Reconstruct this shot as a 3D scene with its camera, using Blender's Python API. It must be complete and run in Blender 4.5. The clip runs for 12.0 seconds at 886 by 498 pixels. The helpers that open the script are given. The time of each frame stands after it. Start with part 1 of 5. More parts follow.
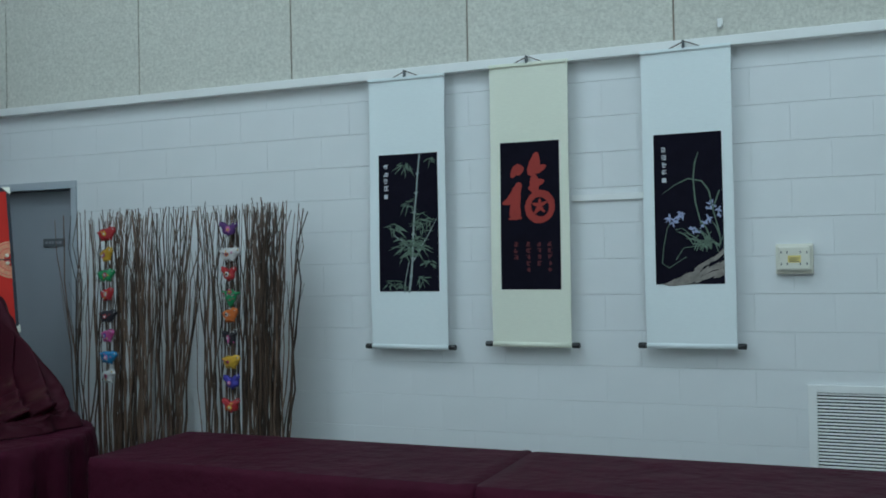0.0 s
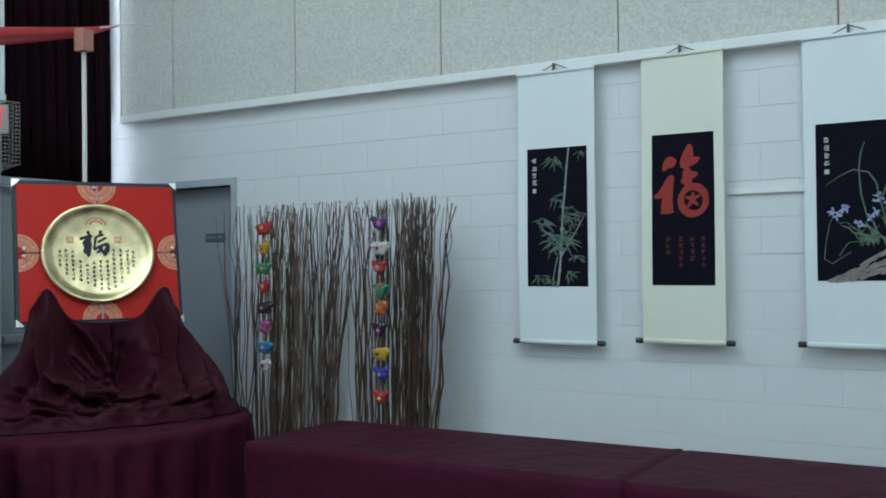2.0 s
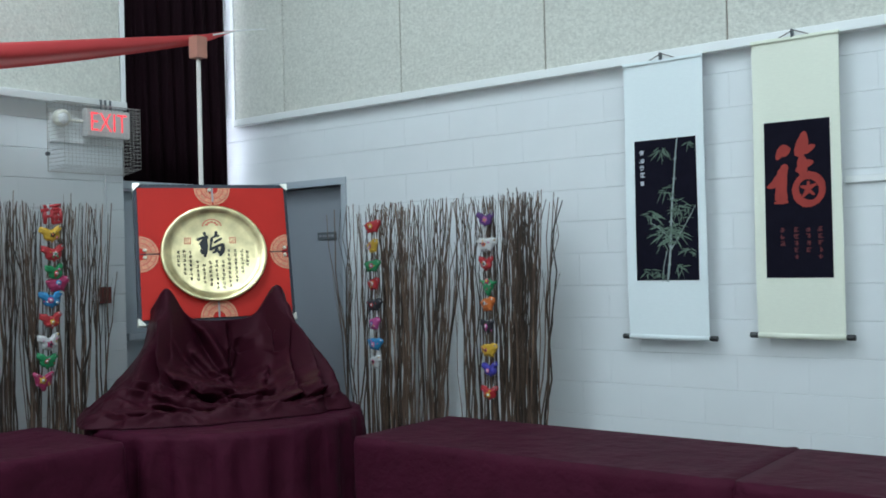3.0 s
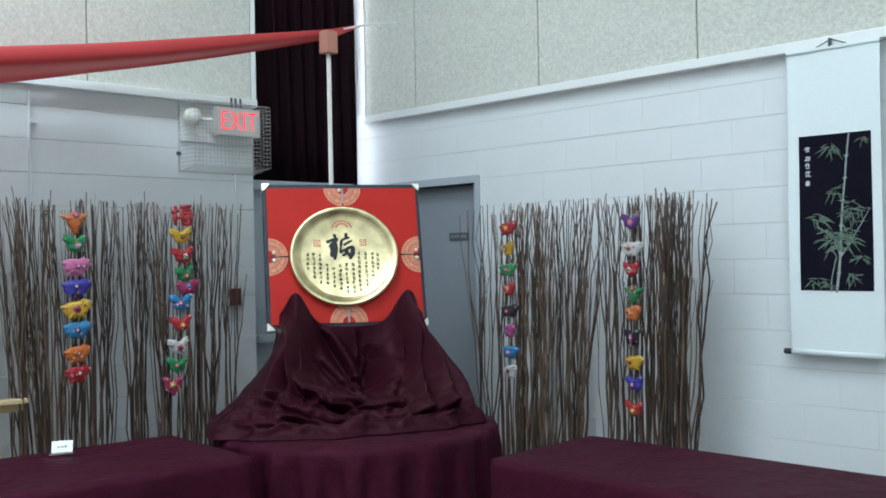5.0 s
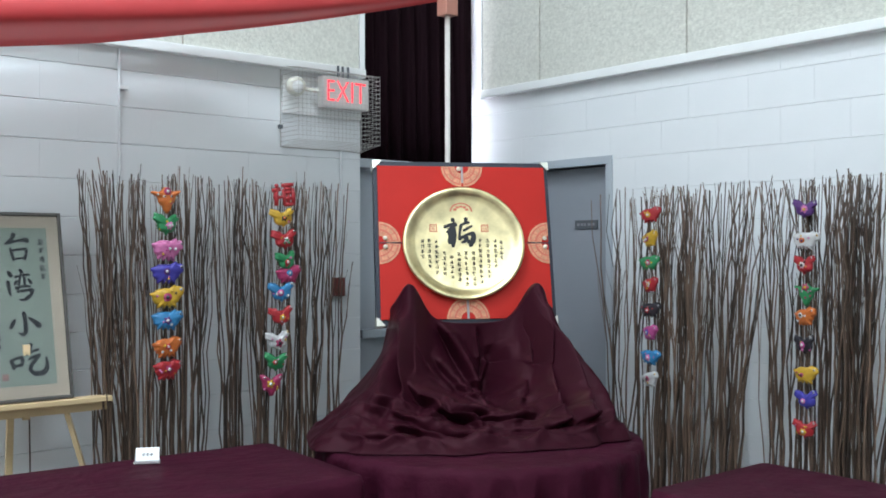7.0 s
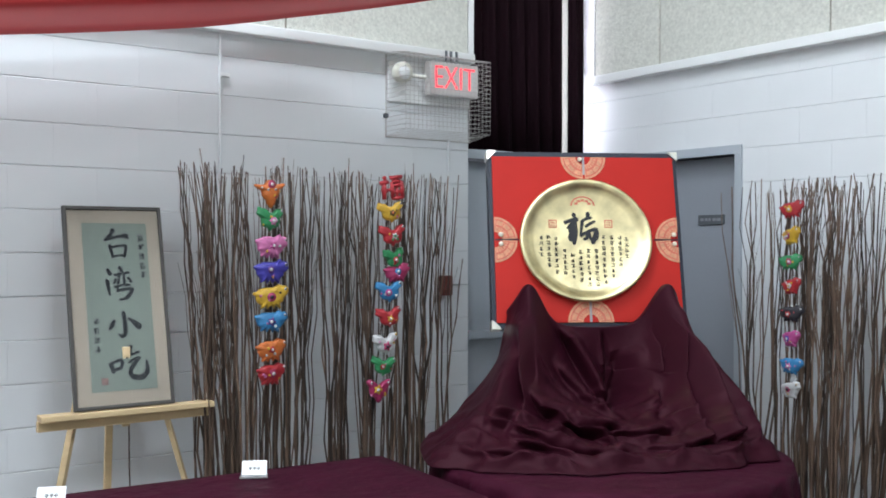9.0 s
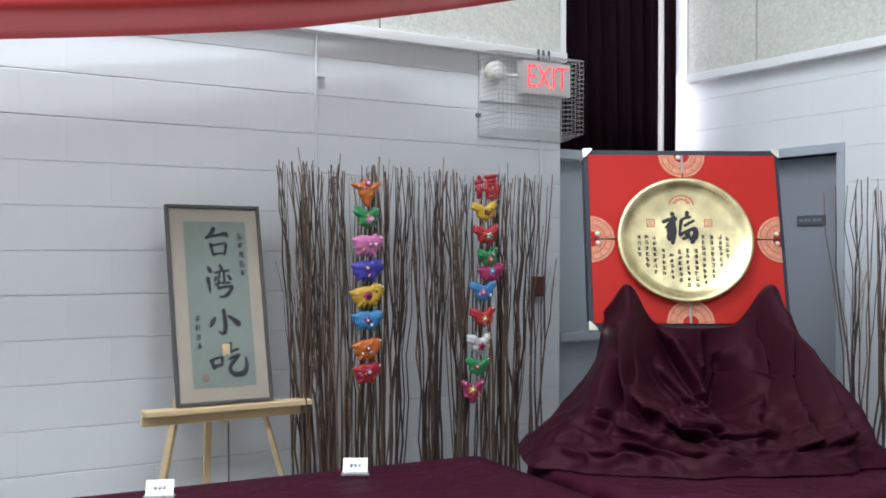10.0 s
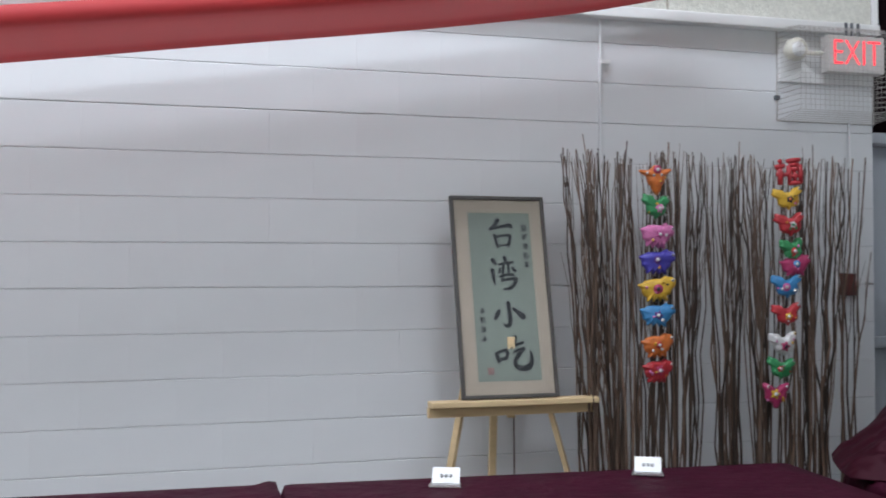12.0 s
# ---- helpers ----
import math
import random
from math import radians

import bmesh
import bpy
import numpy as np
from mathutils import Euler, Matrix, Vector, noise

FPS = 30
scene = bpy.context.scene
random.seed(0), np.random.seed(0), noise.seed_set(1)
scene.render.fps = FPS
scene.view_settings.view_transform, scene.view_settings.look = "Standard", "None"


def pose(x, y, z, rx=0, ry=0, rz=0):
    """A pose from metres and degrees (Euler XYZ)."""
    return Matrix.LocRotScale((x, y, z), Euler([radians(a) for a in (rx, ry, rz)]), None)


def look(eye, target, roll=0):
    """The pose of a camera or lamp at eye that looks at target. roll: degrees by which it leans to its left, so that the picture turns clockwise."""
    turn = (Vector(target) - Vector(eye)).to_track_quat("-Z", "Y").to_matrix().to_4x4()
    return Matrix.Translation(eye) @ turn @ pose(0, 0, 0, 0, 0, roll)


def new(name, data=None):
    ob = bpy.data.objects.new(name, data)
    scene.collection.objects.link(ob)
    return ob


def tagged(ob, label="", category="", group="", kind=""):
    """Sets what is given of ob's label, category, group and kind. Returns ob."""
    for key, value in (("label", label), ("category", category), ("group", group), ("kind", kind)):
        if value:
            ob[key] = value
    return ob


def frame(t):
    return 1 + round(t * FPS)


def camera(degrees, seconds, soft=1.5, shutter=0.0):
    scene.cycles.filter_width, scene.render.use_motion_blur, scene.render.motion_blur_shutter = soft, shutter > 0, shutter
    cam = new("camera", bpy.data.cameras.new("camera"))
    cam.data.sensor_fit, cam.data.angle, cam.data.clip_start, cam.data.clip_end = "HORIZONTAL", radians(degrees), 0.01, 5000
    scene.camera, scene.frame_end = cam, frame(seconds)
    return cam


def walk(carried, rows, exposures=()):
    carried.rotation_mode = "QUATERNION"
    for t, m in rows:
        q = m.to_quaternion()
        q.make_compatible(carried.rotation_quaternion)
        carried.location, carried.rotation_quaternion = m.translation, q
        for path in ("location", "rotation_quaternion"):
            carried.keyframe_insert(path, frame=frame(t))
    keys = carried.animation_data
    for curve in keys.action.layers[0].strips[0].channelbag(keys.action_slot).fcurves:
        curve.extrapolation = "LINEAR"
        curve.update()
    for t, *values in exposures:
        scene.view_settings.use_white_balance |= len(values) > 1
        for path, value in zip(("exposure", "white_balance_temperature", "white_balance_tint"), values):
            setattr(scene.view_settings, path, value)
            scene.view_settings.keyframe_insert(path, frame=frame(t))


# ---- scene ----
cam = camera(47.5, 12.0, 1.75, 0.15)
PATH = [
    (0, (6.324, -5.634, 1.633), (5.545, -3.792, 1.656), -1.1),
    (0.5, (6.325, -5.64, 1.592), (5.463, -3.836, 1.643), -1.2),
    (1, (6.342, -5.634, 1.6), (5.411, -3.864, 1.644), -1.1),
    (1.5, (6.333, -5.628, 1.587), (5.38, -3.87, 1.626), -0.4),
    (2, (6.318, -5.614, 1.589), (5.277, -3.907, 1.62), -0.7),
    (2.5, (6.352, -5.593, 1.568), (5.179, -3.973, 1.6), -1.4),
    (3, (6.365, -5.575, 1.592), (5.134, -3.999, 1.618), -1.5),
    (3.5, (6.37, -5.592, 1.622), (5.071, -4.071, 1.654), -1.6),
    (3.7, (6.322, -5.6, 1.624), (5.028, -4.074, 1.658), -1.5),
    (5.5, (5.974, -5.264, 1.694), (4.515, -3.896, 1.689), -0.9),
    (6, (5.803, -5.247, 1.699), (4.332, -3.893, 1.677), -0.7),
    (6.5, (5.563, -5.122, 1.65), (4.062, -3.801, 1.643), -0.3),
    (8.5, (4.985, -4.827, 1.668), (3.384, -3.629, 1.652), -0.0),
    (9, (4.919, -4.901, 1.673), (3.291, -3.74, 1.661), 0.1),
    (9.5, (4.859, -4.956, 1.654), (3.184, -3.863, 1.638), -0.2),
    (10, (4.82, -4.982, 1.633), (3.114, -3.938, 1.635), 0.2),
    (10.5, (4.752, -5.035, 1.629), (3.024, -4.028, 1.611), -0.6),
    (11, (4.721, -5.033, 1.586), (2.916, -4.173, 1.558), -1.1),
    (11.5, (4.711, -4.956, 1.593), (2.86, -4.198, 1.583), -0.3),
    (12, (4.635, -4.925, 1.499), (2.709, -4.388, 1.541), -0.1),
]
# seconds, stops, kelvin, tint
EXPOSURES = [(0.0, -0.6, 5950, 1), (1.0, -0.44, 6000, 1), (1.6, -0.46, 6000, 3), (2.5, -0.14, 6150, 5), (3.3, 0.02, 6200, 7), (5.5, 0.26, 6350, 8), (6.5, 0.42, 6450, 11), (9.5, 0.46, 6650, 17), (12.0, 0.14, 6700, 21)]
walk(cam, [(t, look(eye, target, roll)) for t, eye, target, roll in PATH], EXPOSURES)

# ---- light ----
world = bpy.data.worlds.new("world")
scene.world = world
world.use_nodes = True
wn = world.node_tree.nodes
sky = wn.new("ShaderNodeTexSky")
sky.sky_type, sky.sun_disc, sky.sun_elevation, sky.sun_rotation = "NISHITA", False, radians(35), radians(250)
world.node_tree.links.new(sky.outputs[0], wn["Background"].inputs[0])
wn["Background"].inputs[1].default_value = 0.1


def area_lamp(name, m, sx, sy, watts, colour):
    data = bpy.data.lights.new(name, "AREA")
    data.shape, data.size, data.size_y, data.energy, data.color = "RECTANGLE", sx, sy, watts, colour
    ob = new(name, data)
    ob.matrix_world = m
    return ob


CEIL = 6.4
for lx, share, wide in ((2.0, 0.96, 0.9), (6.6, 1.08, 2.2)):
    for ly, watts in ((-3.6, 112), (-6.6, 98), (-9.6, 95)):
        area_lamp("ceiling_lamp", pose(lx, ly, CEIL - 0.16), wide, 1.8, watts * share, (0.86, 1.0, 1.10))

# ---- materials ----


def material(name, base, rough=0.7, metal=0.0, vary=0.08, scale=6.0, bump=0.0, bump_scale=60.0, sheen=0.0, spec=0.5, stretch=(1, 1, 1), random=0.0):
    m = bpy.data.materials.new(name)
    m.use_nodes = True
    nt = m.node_tree
    bsdf = nt.nodes["Principled BSDF"]
    bsdf.inputs["Roughness"].default_value, bsdf.inputs["Metallic"].default_value = rough, metal
    bsdf.inputs["Sheen Weight"].default_value = sheen
    bsdf.inputs["Specular IOR Level"].default_value = spec
    co = nt.nodes.new("ShaderNodeTexCoord")
    mp = nt.nodes.new("ShaderNodeMapping")
    mp.inputs["Scale"].default_value = stretch
    nt.links.new(co.outputs["Object"], mp.inputs[0])
    big, fine = nt.nodes.new("ShaderNodeTexNoise"), nt.nodes.new("ShaderNodeTexNoise")
    big.inputs["Scale"].default_value, fine.inputs["Scale"].default_value = scale, bump_scale
    big.inputs["Detail"].default_value, fine.inputs["Detail"].default_value = 4, 5
    for n in (big, fine):
        nt.links.new(mp.outputs[0], n.inputs["Vector"])
    mixer = nt.nodes.new("ShaderNodeMath")
    mixer.operation = "MULTIPLY_ADD"
    nt.links.new(fine.outputs["Fac"], mixer.inputs[0])
    mixer.inputs[1].default_value = 0.5
    nt.links.new(big.outputs["Fac"], mixer.inputs[2])
    ramp = nt.nodes.new("ShaderNodeMapRange")
    ramp.inputs["From Min"].default_value, ramp.inputs["From Max"].default_value = 0.35, 1.15
    ramp.inputs["To Min"].default_value, ramp.inputs["To Max"].default_value = 1 - vary, 1 + vary
    nt.links.new(mixer.outputs[0], ramp.inputs["Value"])
    hsv = nt.nodes.new("ShaderNodeHueSaturation")
    hsv.inputs["Color"].default_value = (*base, 1)
    nt.links.new(ramp.outputs[0], hsv.inputs["Value"])
    if random:
        info, r2, mul = nt.nodes.new("ShaderNodeObjectInfo"), nt.nodes.new("ShaderNodeMapRange"), nt.nodes.new("ShaderNodeMath")
        r2.inputs["To Min"].default_value, r2.inputs["To Max"].default_value = 1 - random, 1 + random
        nt.links.new(info.outputs["Random"], r2.inputs["Value"])
        mul.operation = "MULTIPLY"
        nt.links.new(r2.outputs[0], mul.inputs[0])
        nt.links.new(ramp.outputs[0], mul.inputs[1])
        nt.links.new(mul.outputs[0], hsv.inputs["Value"])
    nt.links.new(hsv.outputs[0], bsdf.inputs["Base Color"])
    if bump:
        b = nt.nodes.new("ShaderNodeBump")
        b.inputs["Strength"].default_value, b.inputs["Distance"].default_value = 1.0, bump
        nt.links.new(mixer.outputs[0], b.inputs["Height"])
        nt.links.new(b.outputs[0], bsdf.inputs["Normal"])
    return m


def glow(name, colour, strength):
    m = bpy.data.materials.new(name)
    m.use_nodes = True
    bsdf = m.node_tree.nodes["Principled BSDF"]
    bsdf.inputs["Base Color"].default_value = (*colour, 1)
    bsdf.inputs["Emission Color"].default_value = (*colour, 1)
    bsdf.inputs["Emission Strength"].default_value = strength
    return m


M_BLOCK = material("painted_block", (0.72, 0.74, 0.75), 0.5, vary=0.03, scale=3, bump=0.0006, bump_scale=160, random=0.008)
M_MORTAR = material("painted_joint", (0.68, 0.70, 0.71), 0.65, vary=0.05, scale=8, bump=0.0008, bump_scale=150)
M_BOARD = material("wood_wool_board", (0.60, 0.60, 0.54), 0.9, vary=0.24, scale=55, bump=0.005, bump_scale=150, random=0.03)
M_WHITE = material("white_paint", (0.8, 0.81, 0.8), 0.4, vary=0.03, scale=5)
M_GREY = material("grey_door_paint", (0.42, 0.46, 0.50), 0.45, vary=0.05, scale=3, bump=0.0002)
M_LEAFGREY = material("dark_grey_door_paint", (0.27, 0.29, 0.32), 0.5, vary=0.06, scale=3, bump=0.0002)
M_FLOOR = material("gym_floor", (0.44, 0.42, 0.38), 0.35, vary=0.15, scale=2, stretch=(1, 14, 1))
M_CEIL = material("ceiling_paint", (0.75, 0.76, 0.75), 0.8, vary=0.04, scale=1)
M_CURTAIN = material("dark_maroon_curtain", (0.010, 0.0026, 0.005), 0.85, vary=0.2, scale=4, spec=0.1)
M_CLOTH = material("maroon_cloth", (0.039, 0.0052, 0.0150), 0.62, vary=0.26, scale=6, bump=0.020, bump_scale=13, spec=0.12)
M_SATIN = material("maroon_satin", (0.0268, 0.0041, 0.0092), 0.48, vary=0.22, scale=4, bump=0.0012, bump_scale=90, spec=0.13)
for one in (M_CLOTH, M_SATIN):
    one.node_tree.nodes["Principled BSDF"].inputs["Specular Tint"].default_value = (1.0, 0.5, 0.58, 1)
M_WOOD = material("pale_pine", (0.62, 0.46, 0.26), 0.5, vary=0.12, scale=5, stretch=(1, 1, 9), bump=0.0004)

# ---- building helpers ----


def part(name, bm, mat, parent=None, label="", smooth=False):
    me = bpy.data.meshes.new(name)
    bm.normal_update()
    bm.to_mesh(me)
    bm.free()
    if smooth:
        for p in me.polygons:
            p.use_smooth = True
    for one in mat if isinstance(mat, (list, tuple)) else [mat]:
        me.materials.append(one)
    ob = new(name, me)
    if parent:
        ob.parent = parent
    return tagged(ob, label)


def thing(name, m=None, label="", category="", group="", kind=""):
    ob = new(name)
    ob.empty_display_size = 0.1
    if m is not None:
        ob.matrix_world = m
    return tagged(ob, label, category, group, kind)


def add_box(bm, lo, hi, bevel=0.0, m=None, index=0):
    r = bmesh.ops.create_cube(bm, size=1.0)
    vs = r["verts"]
    for v in vs:
        v.co = Vector([lo[i] + (v.co[i] + 0.5) * (hi[i] - lo[i]) for i in range(3)])
    faces = {f for v in vs for f in v.link_faces}
    for f in faces:
        f.material_index = index
    if bevel:
        es = list({e for v in vs for e in v.link_edges})
        r = bmesh.ops.bevel(bm, geom=es, offset=bevel, segments=2, profile=0.6, affect="EDGES", clamp_overlap=True)
        vs = list({v for f in r["faces"] for v in f.verts} | {v for v in vs if v.is_valid})
        for f in {f for v in vs for f in v.link_faces}:
            f.material_index = index
    if m is not None:
        bmesh.ops.transform(bm, matrix=m, verts=vs)
    return vs


def boxed(lo, hi, bevel=0.0, m=None):
    bm = bmesh.new()
    add_box(bm, lo, hi, bevel, m)
    return bm


def add_tube(bm, pts, radii, seg=8, cap=True):
    """A round bar along pts with a radius at each point."""
    rings, prev = [], None
    for i, p in enumerate(pts):
        p = Vector(p)
        d = (Vector(pts[min(i + 1, len(pts) - 1)]) - Vector(pts[max(i - 1, 0)])).normalized()
        a = d.cross(prev if prev is not None else (Vector((1, 0, 0)) if abs(d.x) < 0.8 else Vector((0, 1, 0)))).normalized()
        b = d.cross(a)
        prev = -b if prev is None else prev
        prev = a.cross(d)
        rings.append([bm.verts.new(p + radii[i] * (math.cos(2 * math.pi * k / seg) * a + math.sin(2 * math.pi * k / seg) * b)) for k in range(seg)])
    for r0, r1 in zip(rings, rings[1:]):
        for k in range(seg):
            bm.faces.new((r0[k], r0[(k + 1) % seg], r1[(k + 1) % seg], r1[k]))
    if cap:
        bm.faces.new(rings[0][::-1])
        bm.faces.new(rings[-1])
    return rings


def add_sheet(bm, f, nu, nv, index=0):
    """A grid surface from f(u, v), u and v in 0..1."""
    g = [[bm.verts.new(f(i / nu, j / nv)) for i in range(nu + 1)] for j in range(nv + 1)]
    for j in range(nv):
        for i in range(nu):
            bm.faces.new((g[j][i], g[j][i + 1], g[j + 1][i + 1], g[j + 1][i])).material_index = index
    return g


def add_slab(bm, f, nu, nv, off):
    """A thin closed sheet: f(u, v) in front, the same shape moved by off behind."""
    front = add_sheet(bm, f, nu, nv)
    back = [[bm.verts.new(v.co + Vector(off)) for v in row] for row in front]
    for j in range(nv):
        for i in range(nu):
            bm.faces.new((back[j][i], back[j + 1][i], back[j + 1][i + 1], back[j][i + 1]))
    for j in range(nv):
        bm.faces.new((front[j][0], front[j + 1][0], back[j + 1][0], back[j][0]))
        bm.faces.new((front[j + 1][nu], front[j][nu], back[j][nu], back[j + 1][nu]))
    for i in range(nu):
        bm.faces.new((front[0][i + 1], front[0][i], back[0][i], back[0][i + 1]))
        bm.faces.new((front[nv][i], front[nv][i + 1], back[nv][i + 1], back[nv][i]))


# ---- structure ----
C = 0.2032
RX1, LY1 = 12.0, -12.0
RAIL0, RAIL1 = 2.758, 2.815
END = -1.205

tagged(part("floor", boxed((-0.6, LY1 - 0.2, -0.2), (RX1 + 0.2, 0.4, 0)), M_FLOOR), "pale varnished gym floor", "floor", kind="structure")
tagged(part("ceiling", boxed((-0.6, LY1 - 0.2, CEIL), (RX1 + 0.2, 0.4, CEIL + 0.2)), M_CEIL), "white painted gym ceiling", "ceiling", kind="structure")
DX0, DX1, DZ = 0.13, 1.045, 2.205
bm = bmesh.new()
add_box(bm, (DX1, 0.012, 0), (RX1, 0.22, CEIL))
add_box(bm, (-0.32, 0.012, 0), (DX0, 0.22, CEIL))
add_box(bm, (DX0, 0.012, DZ), (DX1, 0.22, CEIL))
wall_n = tagged(part("wall_north", bm, M_MORTAR), "white painted concrete block wall", "wall", kind="structure")
bm = boxed((-0.22, LY1, 0), (-0.012, END, CEIL))
wall_w = tagged(part("wall_west", bm, M_MORTAR), "white painted concrete block wall", "wall", kind="structure")
tagged(part("wall_east", boxed((RX1, LY1, 0), (RX1 + 0.2, 0.22, CEIL)), M_WHITE), "plain white gym wall", "wall", kind="structure")
tagged(part("wall_south", boxed((-0.22, LY1 - 0.2, 0), (RX1, LY1, CEIL)), M_WHITE), "plain white gym wall", "wall", kind="structure")

# upper wall boards, rails and trim
SEAM = 1.2192
right_boards = [(-0.10, 0.485)] + [(0.485 + SEAM * k, 0.485 + SEAM * (k + 1)) for k in range(9)]
M_JOINT = material("board_joint", (0.30, 0.25, 0.20), 0.9, vary=0.2, scale=8)
for x0, x1 in right_boards:
    ob = part("board", boxed((x0 + 0.005, -0.045, RAIL1), (x1 - 0.005, 0.008, CEIL - 0.01), 0.004), M_BOARD, wall_n)
    part("joint_strip", boxed((x1 - 0.0045, -0.036, RAIL1), (x1 + 0.0045, 0.006, CEIL - 0.012)), M_JOINT, wall_n)
left_boards = [(END - 0.035 - SEAM * (k + 1), END - 0.035 - SEAM * k) for k in range(8)]
for y0, y1 in left_boards:
    part("board", boxed((-0.008, y0 + 0.005, RAIL1), (0.045, y1 - 0.005, CEIL - 0.01), 0.004), M_BOARD, wall_w)
    part("joint_strip", boxed((-0.006, y0 - 0.0045, RAIL1), (0.036, y0 + 0.0045, CEIL - 0.012)), M_JOINT, wall_w)
tagged(part("rail_north", boxed((-0.10, -0.07, RAIL0), (RX1, -0.001, RAIL1 - 0.001), 0.006), M_WHITE), "white painted wooden rail under the boards", "trim", kind="structure")
tagged(part("rail_west", boxed((0.001, LY1, RAIL0), (0.07, END, RAIL1 - 0.001), 0.006), M_WHITE), "white painted wooden rail under the boards", "trim", kind="structure")
tagged(part("trim_west", boxed((-0.02, END - 0.033, RAIL1), (0.05, END + 0.004, CEIL - 0.01), 0.003), M_WHITE), "white painted edge strip of the boards", "trim", kind="structure")
tagged(part("trim_north", boxed((-0.14, -0.05, RAIL0), (-0.102, 0.01, CEIL - 0.01), 0.003), M_WHITE), "white painted edge strip of the boards", "trim", kind="structure")

# ---- exit doorway and curtained window in the corner ----
door_w = thing("door_1", None, "grey steel exit doors under a curtained window", "door", kind="structure")
bm = bmesh.new()
add_box(bm, (-0.30, END + 0.002, 2.20), (-0.10, 0.008, 2.26), 0.004)
add_box(bm, (-0.30, END + 0.002, 0.0), (-0.16, END + 0.055, 2.20), 0.004)
add_box(bm, (-0.30, -0.05, 0.0), (-0.16, 0.008, 2.20), 0.004)
part("door_frame", bm, M_GREY, door_w)
M_STEEL = material("brushed_steel", (0.5, 0.5, 0.5), 0.35, 1.0, vary=0.1, scale=20)
for y0, y1 in ((END + 0.058, -0.63), (-0.625, -0.053)):
    leaf = part("door_leaf", boxed((-0.26, y0, 0.01), (-0.215, y1, 2.197), 0.003), M_GREY, door_w)
    part("push_bar", boxed((-0.213, y0 + 0.06, 1.06), (-0.14, y1 - 0.06, 1.12), 0.012), M_GREY, leaf)
    for z in (0.35, 1.235, 1.70):
        part("hinge", boxed((-0.213, y0 + 0.002, z), (-0.165, y0 + 0.05, z + 0.03), 0.004), M_STEEL, leaf)
bm = bmesh.new()
add_box(bm, (-0.34, END + 0.002, 2.262), (-0.28, END + 0.06, CEIL - 0.01))
add_box(bm, (-0.34, -0.012, 2.262), (-0.28, 0.008, CEIL - 0.01))
win = thing("window_1", None, "tall glazed window behind a dark curtain", "window", kind="structure")
part("window_frame", bm, M_WHITE, win)
M_GLASS = bpy.data.materials.new("window_glass")
M_GLASS.use_nodes = True
M_GLASS.node_tree.nodes["Principled BSDF"].inputs["Transmission Weight"].default_value = 1.0
M_GLASS.node_tree.nodes["Principled BSDF"].inputs["Roughness"].default_value = 0.02
for k in range(4):
    z0 = 2.27 + k * 1.03
    pane = part("pane", boxed((-0.312, END + 0.062, z0), (-0.306, -0.013, z0 + 0.99)), M_GLASS, win)
    pane.visible_shadow = False
    part("glazing_bar", boxed((-0.33, END + 0.062, z0 + 0.992), (-0.29, -0.013, z0 + 1.028), 0.003), M_WHITE, win)
tagged(part("backdrop", boxed((-2.6, -4.0, -0.5), (-2.5, 2.5, 8.0)), glow("overcast_sky", (0.88, 0.9, 1.0), 6.0)), "bright overcast sky outside", "sky", kind="structure")

# curtain with deep vertical pleats
curtain = thing("curtain", None, "dark maroon full-length pleated stage curtain", "curtain")


def curtain_at(u, v):
    y = END + 0.03 + u * (-0.118 - END - 0.03)
    ph = u * 9.0 * 2 * math.pi
    x = -0.14 + 0.028 * math.sin(ph + 0.7 * math.sin(3.1 * v)) + 0.012 * math.sin(2.3 * ph + 1.0)
    return Vector((x, y + 0.012 * math.sin(5 * v + 2), 2.235 + v * (CEIL - 2.28)))


bm = bmesh.new()
add_slab(bm, curtain_at, 120, 10, (-0.004, 0, 0))
part("curtain_cloth", bm, M_CURTAIN, curtain, smooth=True)
bm = bmesh.new()
add_tube(bm, [(-0.14, END + 0.02, CEIL - 0.04), (-0.14, -0.03, CEIL - 0.04)], [0.015, 0.015])
part("curtain_rod", bm, M_STEEL, curtain)

# ---- grey door in the north wall ----
door_n = thing("door_2", None, "grey painted steel door in a grey frame, closed", "door", kind="structure")
bm = bmesh.new()
add_box(bm, (DX0 - 0.004, -0.012, DZ), (DX1 + 0.05, 0.15, DZ + 0.055), 0.004)
add_box(bm, (DX1, -0.012, 0), (DX1 + 0.05, 0.15, DZ), 0.004)
add_box(bm, (DX0 - 0.05, -0.012, 0), (DX0 - 0.002, 0.15, DZ), 0.004)
part("door_frame", bm, M_GREY, door_n)
leaf = part("door_leaf", boxed((DX0 + 0.003, 0.085, 0.008), (DX1 - 0.003, 0.13, DZ - 0.004), 0.003), M_LEAFGREY, door_n)
M_PLATE = material("dark_plate", (0.09, 0.10, 0.11), 0.5)
M_DULL = material("dull_lettering", (0.22, 0.23, 0.25), 0.6)
sign = part("door_sign", boxed((0.70, 0.075, 1.79), (0.90, 0.0848, 1.85), 0.002), M_PLATE, leaf, "small dark door sign")
bm = bmesh.new()
for k, (a, b) in enumerate(((0.72, 0.745), (0.755, 0.775), (0.782, 0.80), (0.815, 0.84), (0.846, 0.876))):
    add_box(bm, (a, 0.0735, 1.812), (b, 0.0752, 1.830))
part("lettering", bm, M_DULL, leaf)
tagged(part("backing_wall", boxed((DX0, 0.16, 0), (DX1, 0.22, DZ)), M_MORTAR), "wall behind the door", "wall", kind="structure")

